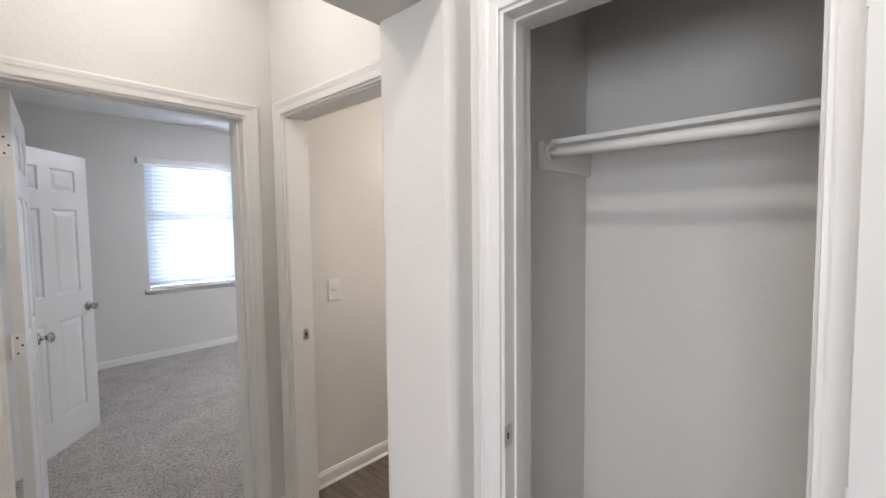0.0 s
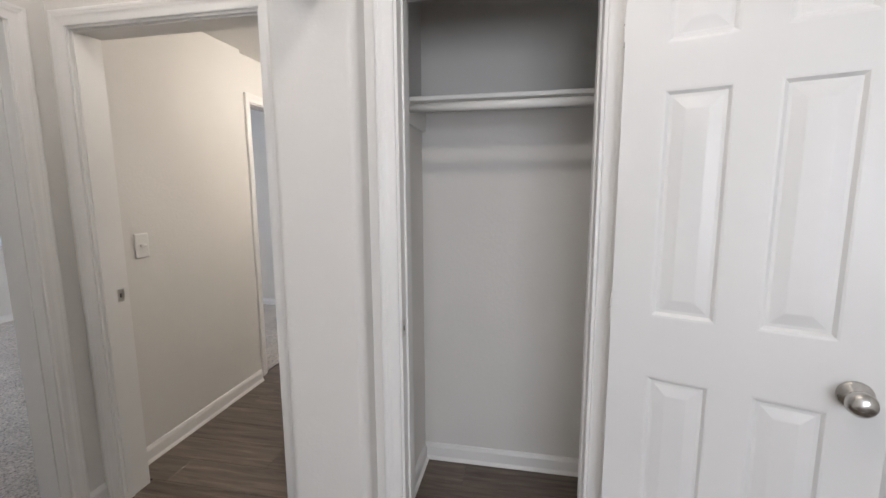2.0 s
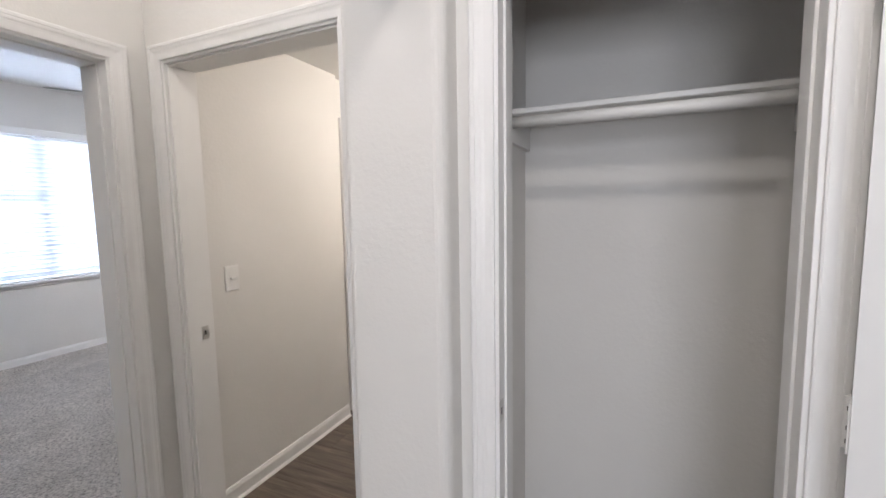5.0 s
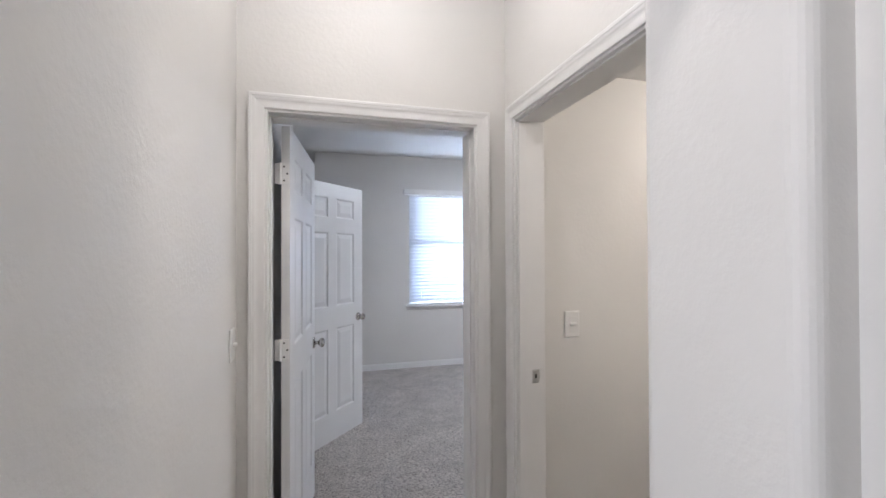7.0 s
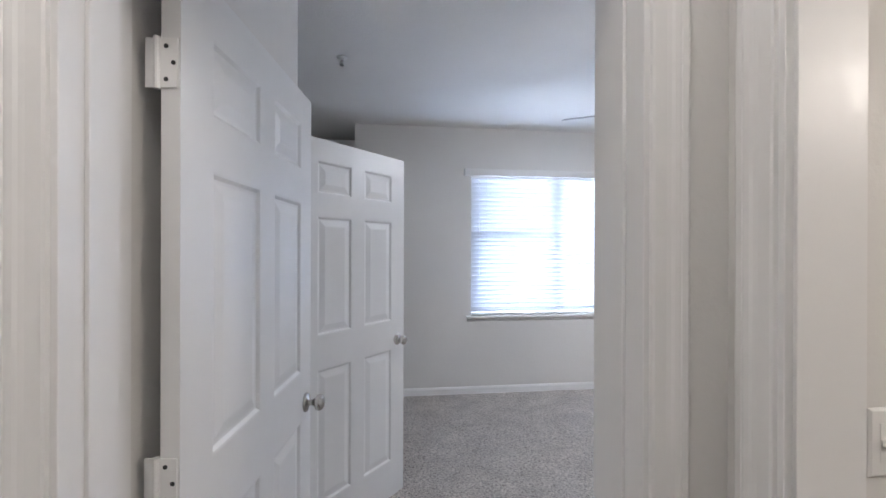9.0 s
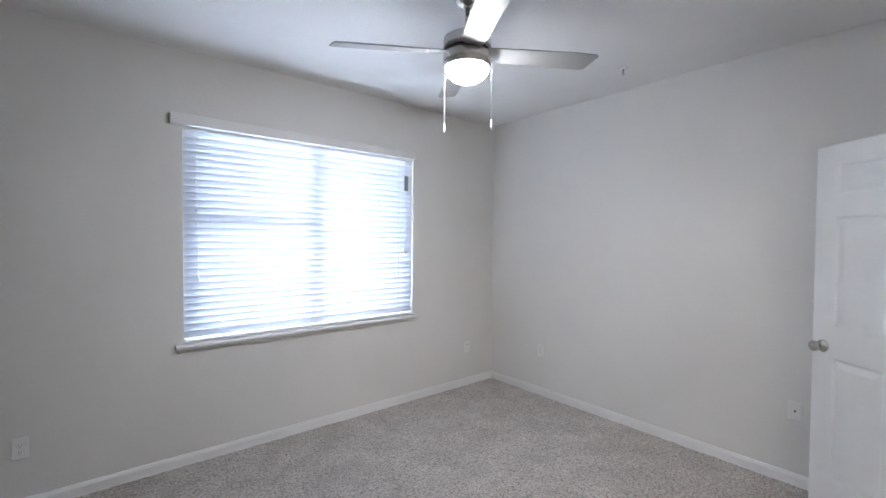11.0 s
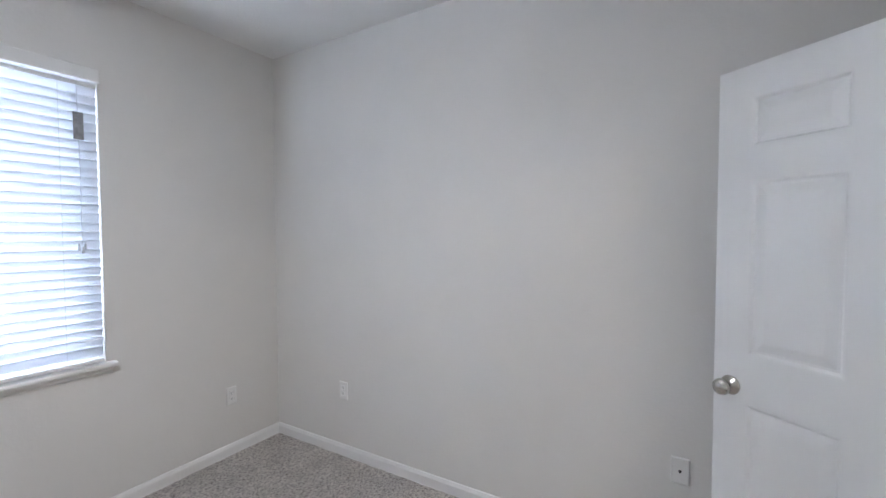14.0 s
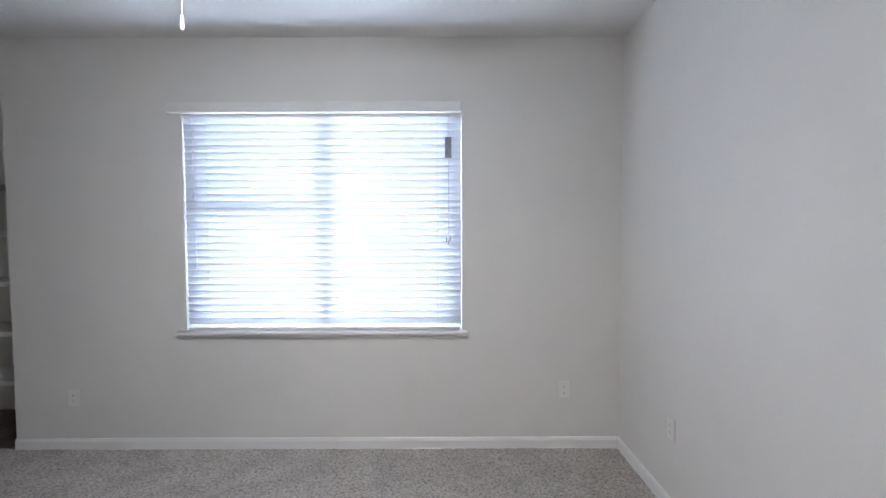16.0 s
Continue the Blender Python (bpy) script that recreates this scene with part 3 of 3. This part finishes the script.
plate("light_switch", pose(1.466, YS - 0.001, 1.142) @ Matrix.Diagonal((1.13, 1.0, 1.10, 1)), "toggle", "white toggle light switch on the bathroom wall")
plate("light_switch", pose(0.001, 2.435, 1.160, 0, 0, 90), "toggle", "white toggle light switch on the hall wall by the door")
plate("wall_outlet", pose(3.90, YN - 0.001, 0.405), "duplex", "white duplex power outlet low on the window wall", "bedroom outlets")
plate("wall_outlet", pose(0.605, YN - 0.001, 0.360), "duplex", "white duplex power outlet low on the window wall", "bedroom outlets")
plate("wall_outlet", pose(XE - 0.001, 5.53, 0.445, 0, 0, -90), "duplex", "white duplex power outlet near the room corner", "bedroom outlets")
plate("cable_outlet", pose(XE - 0.001, 3.59, 0.47, 0, 0, -90), "coax", "white cable wall plate with a dark coaxial jack")


# ---------------------------------------------------------------- window and blind
window = holder("window_1", pose((WX0 + WX1) / 2, YN, WZ0), "white vinyl bedroom window behind a closed blind", "window", kind="structure")
hw, hh = (WX1 - WX0) / 2, WZ1 - WZ0
bm = bmesh.new()
for b6 in ((-hw, -hw + 0.045, 0.09, 0.15, 0, hh), (hw - 0.045, hw, 0.09, 0.15, 0, hh), (-hw + 0.045, hw - 0.045, 0.09, 0.15, 0, 0.05), (-hw + 0.045, hw - 0.045, 0.09, 0.15, hh - 0.045, hh)):
    add_box(bm, *b6, 0.003)
part("window_frame", bm, FRAMEVINYL, window)
part("mullion", box(-0.045, 0.055, 0.085, 0.145, 0.05, hh - 0.045, 0.003), FRAMEVINYL, window)
part("meeting_rail", box(-hw + 0.045, -0.045, 0.09, 0.14, hh * 0.53, hh * 0.53 + 0.045, 0.003), FRAMEVINYL, window)
for a, b in ((-hw + 0.045, -0.045), (0.055, hw - 0.045)):
    g = part("pane", box(a, b, 0.118, 0.122, 0.05, hh - 0.045), GLASS, window)
    g.visible_shadow = False

bm = bmesh.new()
stool = [(-0.045, 0.0), (-0.048, 0.006), (-0.048, 0.016), (-0.044, 0.022), (0.088, 0.022), (0.088, 0.0)]
sill_profile = [(WX0 - 0.050, 0.0), (WX1 + 0.035, 0.0)]
rings = [[bm.verts.new((x, YN + y, WZ0 - 0.022 + z + 0.001)) for y, z in stool] for x, _ in sill_profile]
n = len(stool)
for k in range(n):
    bm.faces.new((rings[0][k], rings[0][(k + 1) % n], rings[1][(k + 1) % n], rings[1][k]))
bm.faces.new(rings[0])
bm.faces.new(rings[1])
sill = thing("window_sill", bm, TRIM, "white painted wooden window stool with apron", "window sill", kind="structure")
bm = bmesh.new()
ap = [(0.0, 0.0), (-0.008, 0.002), (-0.012, 0.010), (-0.010, 0.020), (-0.017, 0.034), (-0.017, 0.038), (0.0, 0.038)]
rings = [[bm.verts.new((x, YN + y, WZ0 - 0.0595 + z)) for y, z in ap] for x in (WX0 - 0.038, WX1 + 0.024)]
for k in range(len(ap)):
    bm.faces.new((rings[0][k], rings[0][(k + 1) % len(ap)], rings[1][(k + 1) % len(ap)], rings[1][k]))
bm.faces.new(rings[0])
bm.faces.new(rings[1])
part("apron", bm, TRIM, sill)

blind = holder("window_blind", pose(0, 0, 0), "white two inch horizontal slat blind, lowered and tilted shut", "blind")
part("valance", box(WX0 - 0.075, WX1 - 0.006, YN - 0.052, YN - 0.0008, WZ1 - 0.030, WZ1 + 0.040, 0.006, 2), SHELF, blind, "white moulded valance")
part("headrail", box(WX0 + 0.006, WX1 - 0.006, YN + 0.004, YN + 0.060, WZ1 - 0.046, WZ1 - 0.002, 0.002), SHELF, blind)
bm = bmesh.new()
sw, arc = 0.0535, 6
for k in range(arc + 1):
    s = -sw / 2 + sw * k / arc
    c = 0.0035 * (1 - (2 * s / sw) ** 2)
    for x in (WX0 + 0.003, WX1 - 0.003):
        for t in (0.0, 0.0026):
            bm.verts.new((x, s, c + t))
bm.verts.ensure_lookup_table()
V = bm.verts
for k in range(arc):
    a, b = 4 * k, 4 * k + 4
    bm.faces.new((V[a], V[a + 2], V[b + 2], V[b]))
    bm.faces.new((V[a + 1], V[b + 1], V[b + 3], V[a + 3]))
    bm.faces.new((V[a], V[b], V[b + 1], V[a + 1]))
    bm.faces.new((V[a + 2], V[a + 3], V[b + 3], V[b + 2]))
bm.faces.new((V[0], V[1], V[3], V[2]))
e = 4 * arc
bm.faces.new((V[e], V[e + 2], V[e + 3], V[e + 1]))
slat_mesh = mesh_of("slat", bm, SLAT, True)
SLATS = 30
pitch = (hh - 0.085) / SLATS
for k in range(SLATS):
    ob = new("slat", slat_mesh)
    ob.parent = blind
    ob.matrix_basis = pose(0, YN + 0.016, WZ0 + 0.040 + pitch * (k + 0.5), -71 + random.uniform(-0.8, 0.8), 0, 0)
part("bottom_rail", box(WX0 + 0.010, WX1 - 0.010, YN - 0.006, YN + 0.040, WZ0 + 0.006, WZ0 + 0.024, 0.004, 2), SHELF, blind)
for x in (WX0 + 0.16, 2.06, 2.55, WX1 - 0.16):
    part("ladder_cord", tube([(x, YN - 0.001, WZ0 + 0.02), (x, YN - 0.001, WZ1 - 0.05)], 0.0005, 6), CORD, blind)
cx = 3.128
part("lift_cord", tube([(cx, YN - 0.004, WZ1 - 0.04), (cx + 0.002, YN - 0.012, 1.80), (cx, YN - 0.012, 1.43)], 0.0011, 6), CORD, blind)
part("warning_tag", box(cx - 0.021, cx + 0.021, YN - 0.016, YN - 0.0145, 1.95, 2.085, 0.0004), TAG, blind, "grey paper tag on the cord")
for dx, z in ((-0.012, 1.40), (0.004, 1.385), (0.013, 1.405)):
    part("tassel", lathe([(0.002, z + 0.035), (0.004, z + 0.03), (0.0065, z + 0.004), (0.005, z), (0.001, z)], 10, "Z", at=(cx + dx, YN - 0.013, 0)), CORD, blind, "small grey cord tassel", True)
for x, z in ((WX0 + 0.075, 1.685), (WX0 + 0.085, 1.225)):
    part("tilt_cord_end", lathe([(0.0015, z + 0.03), (0.004, z + 0.024), (0.006, z + 0.002), (0.001, z)], 10, "Z", at=(x, YN - 0.012, 0)), CORD, blind, "", True)
for x, z in ((WX0 + 0.075, 1.715), (WX0 + 0.085, 1.255)):
    part("tilt_cord", tube([(x, YN - 0.012, WZ1 - 0.05), (x, YN - 0.012, z)], 0.0008, 6), SHELF, blind)


# ---------------------------------------------------------------- ceiling fan
FX, FY = 2.370, 4.540
FZ = 0.060       # how much higher the fan hangs than its drawing
fan = holder("ceiling_fan", pose(FX, FY, FZ), "brushed nickel four blade ceiling fan with lit bowl", "ceiling fan")
part("canopy", lathe([(r, H - FZ - h) for r, h in ((0.001, 0), (0.066, 0), (0.068, 0.012), (0.064, 0.040), (0.046, 0.062), (0.018, 0.072), (0.001, 0.072))], 32), NICKEL, fan, "", True)
part("downrod", lathe([(0.011, H - FZ - 0.065), (0.011, 2.455)], 16), NICKEL, fan, "", True)
part("motor_housing", lathe([(0.001, 2.478), (0.020, 2.478), (0.030, 2.468), (0.100, 2.460), (0.117, 2.448), (0.119, 2.392), (0.112, 2.388), (0.001, 2.388)], 40), NICKEL, fan, "brushed nickel motor housing", True)
part("vent_gap", lathe([(0.001, 2.388), (0.108, 2.388), (0.108, 2.376), (0.001, 2.376)], 40), DARK, fan)
part("light_collar", lathe([(0.001, 2.376), (0.117, 2.376), (0.119, 2.360), (0.119, 2.318), (0.110, 2.306), (0.001, 2.306)], 40), NICKEL, fan, "", True)
bowl = [(0.108, 2.306)] + [(0.108 * math.cos(a), 2.306 - 0.072 * math.sin(a)) for a in [radians(d) for d in range(8, 90, 8)]] + [(0.001, 2.234)]
part("light_bowl", lathe([(0.001, 2.306)] + bowl, 40), GLOW, fan, "lit white glass bowl", True)
bm = bmesh.new()
out = [(0.105, -0.050), (0.30, -0.058), (0.56, -0.064), (0.655, -0.060), (0.672, -0.050), (0.640, 0.052), (0.620, 0.062), (0.56, 0.064), (0.30, 0.058), (0.105, 0.050)]
lo = [bm.verts.new((x, y, -0.003)) for x, y in out]
hi = [bm.verts.new((x, y, 0.003)) for x, y in out]
bm.faces.new(lo)
bm.faces.new(hi)
for k in range(len(out)):
    bm.faces.new((lo[k], lo[(k + 1) % len(out)], hi[(k + 1) % len(out)], hi[k]))
blade_mesh = mesh_of("blade", bm, BLADE)
for k in range(4):
    ob = new("blade", blade_mesh)
    ob.parent = fan
    ob.matrix_basis = pose(0, 0, 2.380, 0, 0, -31 + 90 * k) @ pose(0, 0, 0, -14, 0, 0)
    part("blade_iron", box(0.06, 0.155, -0.022, 0.022, 0.0035, 0.0075, 0.001), NICKEL, ob)
for a, length in ((112, 0.285), (-58, 0.295)):
    x, y = 0.118 * math.cos(radians(a)), 0.118 * math.sin(radians(a))
    ch = part("pull_chain", tube([(x, y, 2.335), (x * 1.06, y * 1.06, 2.325), (x * 1.07, y * 1.07, 2.335 - length)], 0.0005, 6), BLADE, fan)
    part("chain_fob", lathe([(0.002, 2.335 - length), (0.004, 2.33 - length), (0.0055, 2.302 - length), (0.005, 2.292 - length), (0.001, 2.289 - length)], 12, "Z", at=(x * 1.07, y * 1.07, 0)), SHELF, ch, "white chain fob", True)


# ---------------------------------------------------------------- sprinklers
def sprinkler(x, y):
    r = holder("fire_sprinkler", pose(x, y, H), "small white fire sprinkler head under the ceiling", "sprinkler", "ceiling sprinklers")
    part("escutcheon", lathe([(0.001, 0.0), (0.034, 0.0), (0.033, -0.004), (0.012, -0.008), (0.001, -0.008)], 24), PLASTIC, r, "", True)
    part("body", lathe([(0.009, -0.006), (0.009, -0.022), (0.004, -0.024), (0.003, -0.044), (0.001, -0.045)], 12), CHROME, r, "", True)
    part("frame_arm", tube([(-0.009, 0, -0.02), (-0.013, 0, -0.034), (0, 0, -0.048)], 0.002, 6), CHROME, r)
    part("frame_arm", tube([(0.009, 0, -0.02), (0.013, 0, -0.034), (0, 0, -0.048)], 0.002, 6), CHROME, r)
    part("deflector", lathe([(0.001, -0.047), (0.014, -0.047), (0.014, -0.049), (0.001, -0.049)], 16), CHROME, r)


sprinkler(3.83, 4.505)
sprinkler(0.24, 4.72)


# ---------------------------------------------------------------- coat closet fittings
SF = 1.405      # front edge of the closet shelf
closet_shelf = thing("closet_shelf", box(SF, CB, CS, CN, 1.780, 1.799, 0.003), SHELF, "white painted closet shelf above a hanging rod", "shelf")
rod = holder("closet_rod", pose(1.352, CS, 1.742), "white round closet hanging rod on wall cups", "closet rod")
part("bar", lathe([(0.0175, 0.020), (0.0175, CN - CS - 0.020)], 20, "Y"), SHELF, rod, "", True)
for y0, y1 in ((0.0195, 0.033), (CN - CS - 0.033, CN - CS - 0.0195)):
    part("rod_cup", lathe([(0.020, y0), (0.026, y0 + 0.003), (0.026, y1 - 0.003), (0.020, y1)], 20, "Y"), SHELF, rod, "", True)


def cleat(y0, y1):
    """A side board under the shelf, its front end running past the rod, with a bevelled lower corner."""
    bm = bmesh.new()
    side = [(1.325, 1.702), (1.335, 1.692), (CB - 0.001, 1.692), (CB - 0.001, 1.7795), (1.325, 1.7795)]
    rings = [[bm.verts.new((x, y, z)) for x, z in side] for y in (y0, y1)]
    for k in range(5):
        bm.faces.new((rings[0][k], rings[0][(k + 1) % 5], rings[1][(k + 1) % 5], rings[1][k]))
    bm.faces.new(rings[0])
    bm.faces.new(rings[1])
    thing("shelf_cleat", bm, SHELF, "white wooden cleat under the closet shelf", "cleat", "closet cleats")


cleat(CS + 0.0005, CS + 0.019)
cleat(CN - 0.019, CN - 0.0005)


# ---------------------------------------------------------------- alcove shelves
for k in range(5):
    thing("alcove_shelf", box(-1.30, 0.205, 6.37, 6.72, 0.375 + 0.357 * k, 0.410 + 0.357 * k, 0.003), SHELF, "white painted built-in shelf in the alcove", "shelf", "alcove shelves")


# ---------------------------------------------------------------- bathroom
VF = 3.690
vanity = holder("vanity_cabinet", pose(VF, 1.075, 0), "cream painted shaker vanity cabinet with nickel pulls", "cabinet")
part("body", box(0.02, 0.525, 0.0, 1.545, 0.10, 0.757), CABINET, vanity)
part("toe_kick", box(0.07, 0.52, 0.0, 1.545, 0.0, 0.10), DARK, vanity)


def shaker(parent, y0, y1, z0, z1, rail=0.055):
    door = part("door", add_box(bmesh.new(), 0.006, 0.0195, y0, y1, z0, z1, 0.001), CABINET, parent, "cream shaker cabinet door")
    for name, b4 in (("stile", (y0, y0 + rail, z0, z1)), ("stile", (y1 - rail, y1, z0, z1)), ("rail", (y0 + rail, y1 - rail, z0, z0 + rail)), ("rail", (y0 + rail, y1 - rail, z1 - rail, z1))):
        part(name, add_box(bmesh.new(), 0.0, 0.0065, *b4, 0.001), CABINET, door)
    return door


def pull(parent, y, z, across=True, length=0.115):
    a = length / 2
    p0, p1 = ((y - a, z), (y + a, z)) if across else ((y, z - a), (y, z + a))
    bm = tube([(-0.030, p0[0], p0[1]), (-0.033, (p0[0] + p1[0]) / 2, (p0[1] + p1[1]) / 2), (-0.030, p1[0], p1[1])], 0.0055, 10)
    for q in (p0, p1):
        tube([(0.0, q[0] * 0.82 + y * 0.18, q[1] * 0.82 + z * 0.18), (-0.031, q[0] * 0.82 + y * 0.18, q[1] * 0.82 + z * 0.18)], 0.0045, 8, bm)
    part("pull", bm, NICKEL, parent, "brushed nickel bar pull", True)


for y0, y1 in ((1.055, 1.535), (0.545, 1.045), (0.02, 0.535)):
    dr = part("drawer_front", add_box(bmesh.new(), 0.0, 0.0195, y0, y1, 0.590, 0.740, 0.003), CABINET, vanity)
    pull(dr, (y0 + y1) / 2 + 0.01, 0.675, True, 0.13)
    dd = shaker(vanity, y0, y1, 0.115, 0.575)
    pull(dd, y0 + 0.04, 0.49, False)
counter = thing("vanity_counter", box(3.665, 4.2135, 1.070, 2.6205, 0.758, 0.790, 0.003), COUNTER, "beige quartz vanity counter with backsplash", "counter")
part("backsplash", box(4.194, 4.2135, 1.070, 2.6205, 0.7905, 0.905, 0.002), COUNTER, counter)
part("side_splash", box(3.70, 4.194, 2.601, 2.6205, 0.7905, 0.905, 0.002), COUNTER, counter)
sink = thing("sink_basin", lathe([(0.21, 0.7905), (0.215, 0.794), (0.205, 0.796), (0.19, 0.7915), (0.001, 0.7908)], 40), PORCELAIN, "white oval drop-in sink basin", "sink", smooth=True)
sink.matrix_basis = pose(3.93, 1.93, 0) @ Matrix.Diagonal((0.9, 1.15, 1, 1))
faucet = holder("faucet", pose(4.14, 1.93, 0.7905), "brushed nickel widespread gooseneck bathroom faucet", "faucet")
part("spout", tube([(0, 0, 0.0), (0, 0, 0.13)] + [(-0.055 + 0.055 * math.cos(a), 0, 0.13 + 0.055 * math.sin(a)) for a in [radians(d) for d in range(20, 181, 20)]] + [(-0.112, 0, 0.105)], 0.010, 14), NICKEL, faucet, "", True)
for y in (-0.11, 0.11):
    hb = part("handle_base", lathe([(0.001, 0.0), (0.024, 0.0), (0.022, 0.012), (0.014, 0.02), (0.014, 0.05), (0.001, 0.052)], 20, "Z", at=(0, y, 0)), NICKEL, faucet, "", True)
    part("lever", tube([(0, y, 0.056), (-0.005, y + math.copysign(0.03, y), 0.058), (-0.012, y + math.copysign(0.075, y), 0.062)], 0.006, 10), NICKEL, hb, "", True)

mirror = holder("vanity_mirror", pose(4.2135, 1.84, 1.445), "wide wall mirror in a thin silver frame", "mirror")
part("glass", box(-0.008, 0.0, -0.70, 0.70, -0.49, 0.475), MIRROR, mirror)
bm = bmesh.new()
for b6 in ((-0.712, -0.70, -0.502, 0.487), (0.70, 0.712, -0.502, 0.487), (-0.70, 0.70, -0.502, -0.49), (-0.70, 0.70, 0.475, 0.487)):
    add_box(bm, -0.016, 0.0, *b6, 0.002)
part("mirror_frame", bm, CHROME, mirror)
vl = holder("vanity_light_bar", pose(4.2135, 1.93, 2.10), "brushed nickel vanity light with three lit glass shades", "wall lamp")
part("back_plate", box(-0.022, 0.0, -0.30, 0.30, -0.022, 0.022, 0.004), NICKEL, vl)
for y in (0.21, 0.0, -0.21):
    part("arm", tube([(-0.02, y, 0), (-0.13, y, 0.0), (-0.14, y, -0.03)], 0.007, 10), NICKEL, vl, "", True)
    part("shade", lathe([(0.022, -0.035), (0.046, -0.04), (0.050, -0.055), (0.050, -0.15), (0.046, -0.152), (0.046, -0.06), (0.020, -0.045)], 24, "Z", at=(-0.14, y, 0)), GLOW_WARM, vl, "lit frosted glass shade", True)

for z in (0.98, 1.46, 1.95):
    thing("linen_shelf", box(0.0, 0.62, 0.0, 0.30, -0.022, 0.0, 0.003), SHELF, "white painted linen shelf on the bathroom wall", "shelf", "linen shelves").matrix_basis = pose(1.885, 0.201, z)

cabinet = holder("medicine_cabinet", pose(4.035, YT - 0.001, 1.62), "narrow wall mounted medicine cabinet with silver frame", "cabinet")
part("body", box(-0.17, 0.17, -0.100, 0.0, -0.27, 0.27, 0.002), CABINET, cabinet)
dr = part("door", box(-0.168, 0.168, -0.114, -0.101, -0.268, 0.268, 0.002), MIRROR, cabinet, "mirrored cabinet door")
bm = bmesh.new()
for b6 in ((-0.17, -0.158, -0.27, 0.27), (0.158, 0.17, -0.27, 0.27), (-0.158, 0.158, -0.27, -0.258), (-0.158, 0.158, 0.258, 0.27)):
    add_box(bm, b6[0], b6[1], -0.120, -0.1145, b6[2], b6[3], 0.001)
part("door_frame", bm, CHROME, dr)
part("latch", box(-0.1735, -0.1705, -0.095, -0.079, -0.03, 0.03, 0.001), DARK, cabinet)


# ---------------------------------------------------------------- ceiling lamps, assumed and out of view
def flush_lamp(x, y, z):
    r = holder("unseen_ceiling_lamp", pose(x, y, z), "round flush ceiling lamp with lit glass dome, placed out of view", "ceiling lamp")
    part("base", lathe([(0.001, 0.0), (0.15, 0.0), (0.152, -0.015), (0.14, -0.025), (0.001, -0.025)], 32), NICKEL, r, "", True)
    part("dome", lathe([(0.135, -0.026), (0.125, -0.032), (0.09, -0.036), (0.001, -0.038)], 32), GLOW_WARM, r, "", True)


flush_lamp(-0.10, 0.74, H + 0.001)
# made-up fixture, added to go with the vestibule fill
flush_lamp(0.52, 1.92, H + 0.001)
# made-up fixture, added to go with the bathroom fill
flush_lamp(2.60, 1.55, HB)

# unseen window, assumed in the west wall behind the foyer fill lamp
lw = holder("unseen_window", pose(-3.645, -0.2, 0.75), "white vinyl window assumed behind the foyer fill, out of view", "window", kind="structure")
bm = bmesh.new()
for b4 in ((-1.0, -0.95, 0, 1.5), (0.95, 1.0, 0, 1.5), (-0.95, 0.95, 0, 0.05), (-0.95, 0.95, 1.45, 1.5), (-0.03, 0.03, 0.05, 1.45)):
    add_box(bm, -0.05, 0.01, *b4, 0.002)
part("window_frame", bm, FRAMEVINYL, lw)
g = part("pane", box(-0.022, -0.018, -0.95, 0.95, 0.05, 1.45), GLASS, lw)
g.visible_shadow = False
thing("ground", box(-60, 60, -60, 60, -0.20, -0.15), OUTSIDE, "bare ground outside the building", "ground", kind="structure")


# ---------------------------------------------------------------- plank floor, last
def planks(name, x0, x1, y0, y1, seed):
    """Vinyl planks along y, laid side by side in staggered rows."""
    rng = random.Random(seed)
    base = thing(name, box(x0, x1, y0, y1, -0.0115, -0.0035), DARK, "dark grey-brown wood look vinyl plank floor", "floor", kind="structure")
    w, length, gap = 0.178, 1.22, 0.0012
    cache = {}
    x = x0
    while x < x1 - 0.004:
        xe = min(x + w, x1)
        y = y0 - rng.uniform(0.1, 1.1)
        while y < y1 - 0.004:
            ya, yb = max(y, y0), min(y + length, y1)
            if yb - ya > 0.01:
                key = (round(xe - x, 3), round(yb - ya, 3))
                if key not in cache:
                    cache[key] = mesh_of("plank", box(-key[0] / 2 + gap / 2, key[0] / 2 - gap / 2, -key[1] / 2 + gap / 2, key[1] / 2 - gap / 2, -0.0035, 0.0, 0.0009), VINYL)
                ob = new("plank", cache[key])
                ob.parent = base
                ob.location = ((x + xe) / 2, (ya + yb) / 2, 0)
            y += length
        x += w
    return base


planks("floor_hall", 0.0, 1.105, 1.26, YH, 3)
planks("floor_foyer", -3.60, XC, -1.70, 1.26, 5)
planks("floor_doorway", 1.105, 1.265, D2[0], D2[1], 8)
planks("floor_closet", XC, CB, CS, CN, 11)
planks("floor_bath", 1.265, 4.215, 1.50, YB - 0.07, 13)
planks("floor_bath_south", 1.88, 4.215, 0.20, 1.50, 17)
planks("floor_alcove_north", -1.30, 0.205, YN, 6.86, 19)
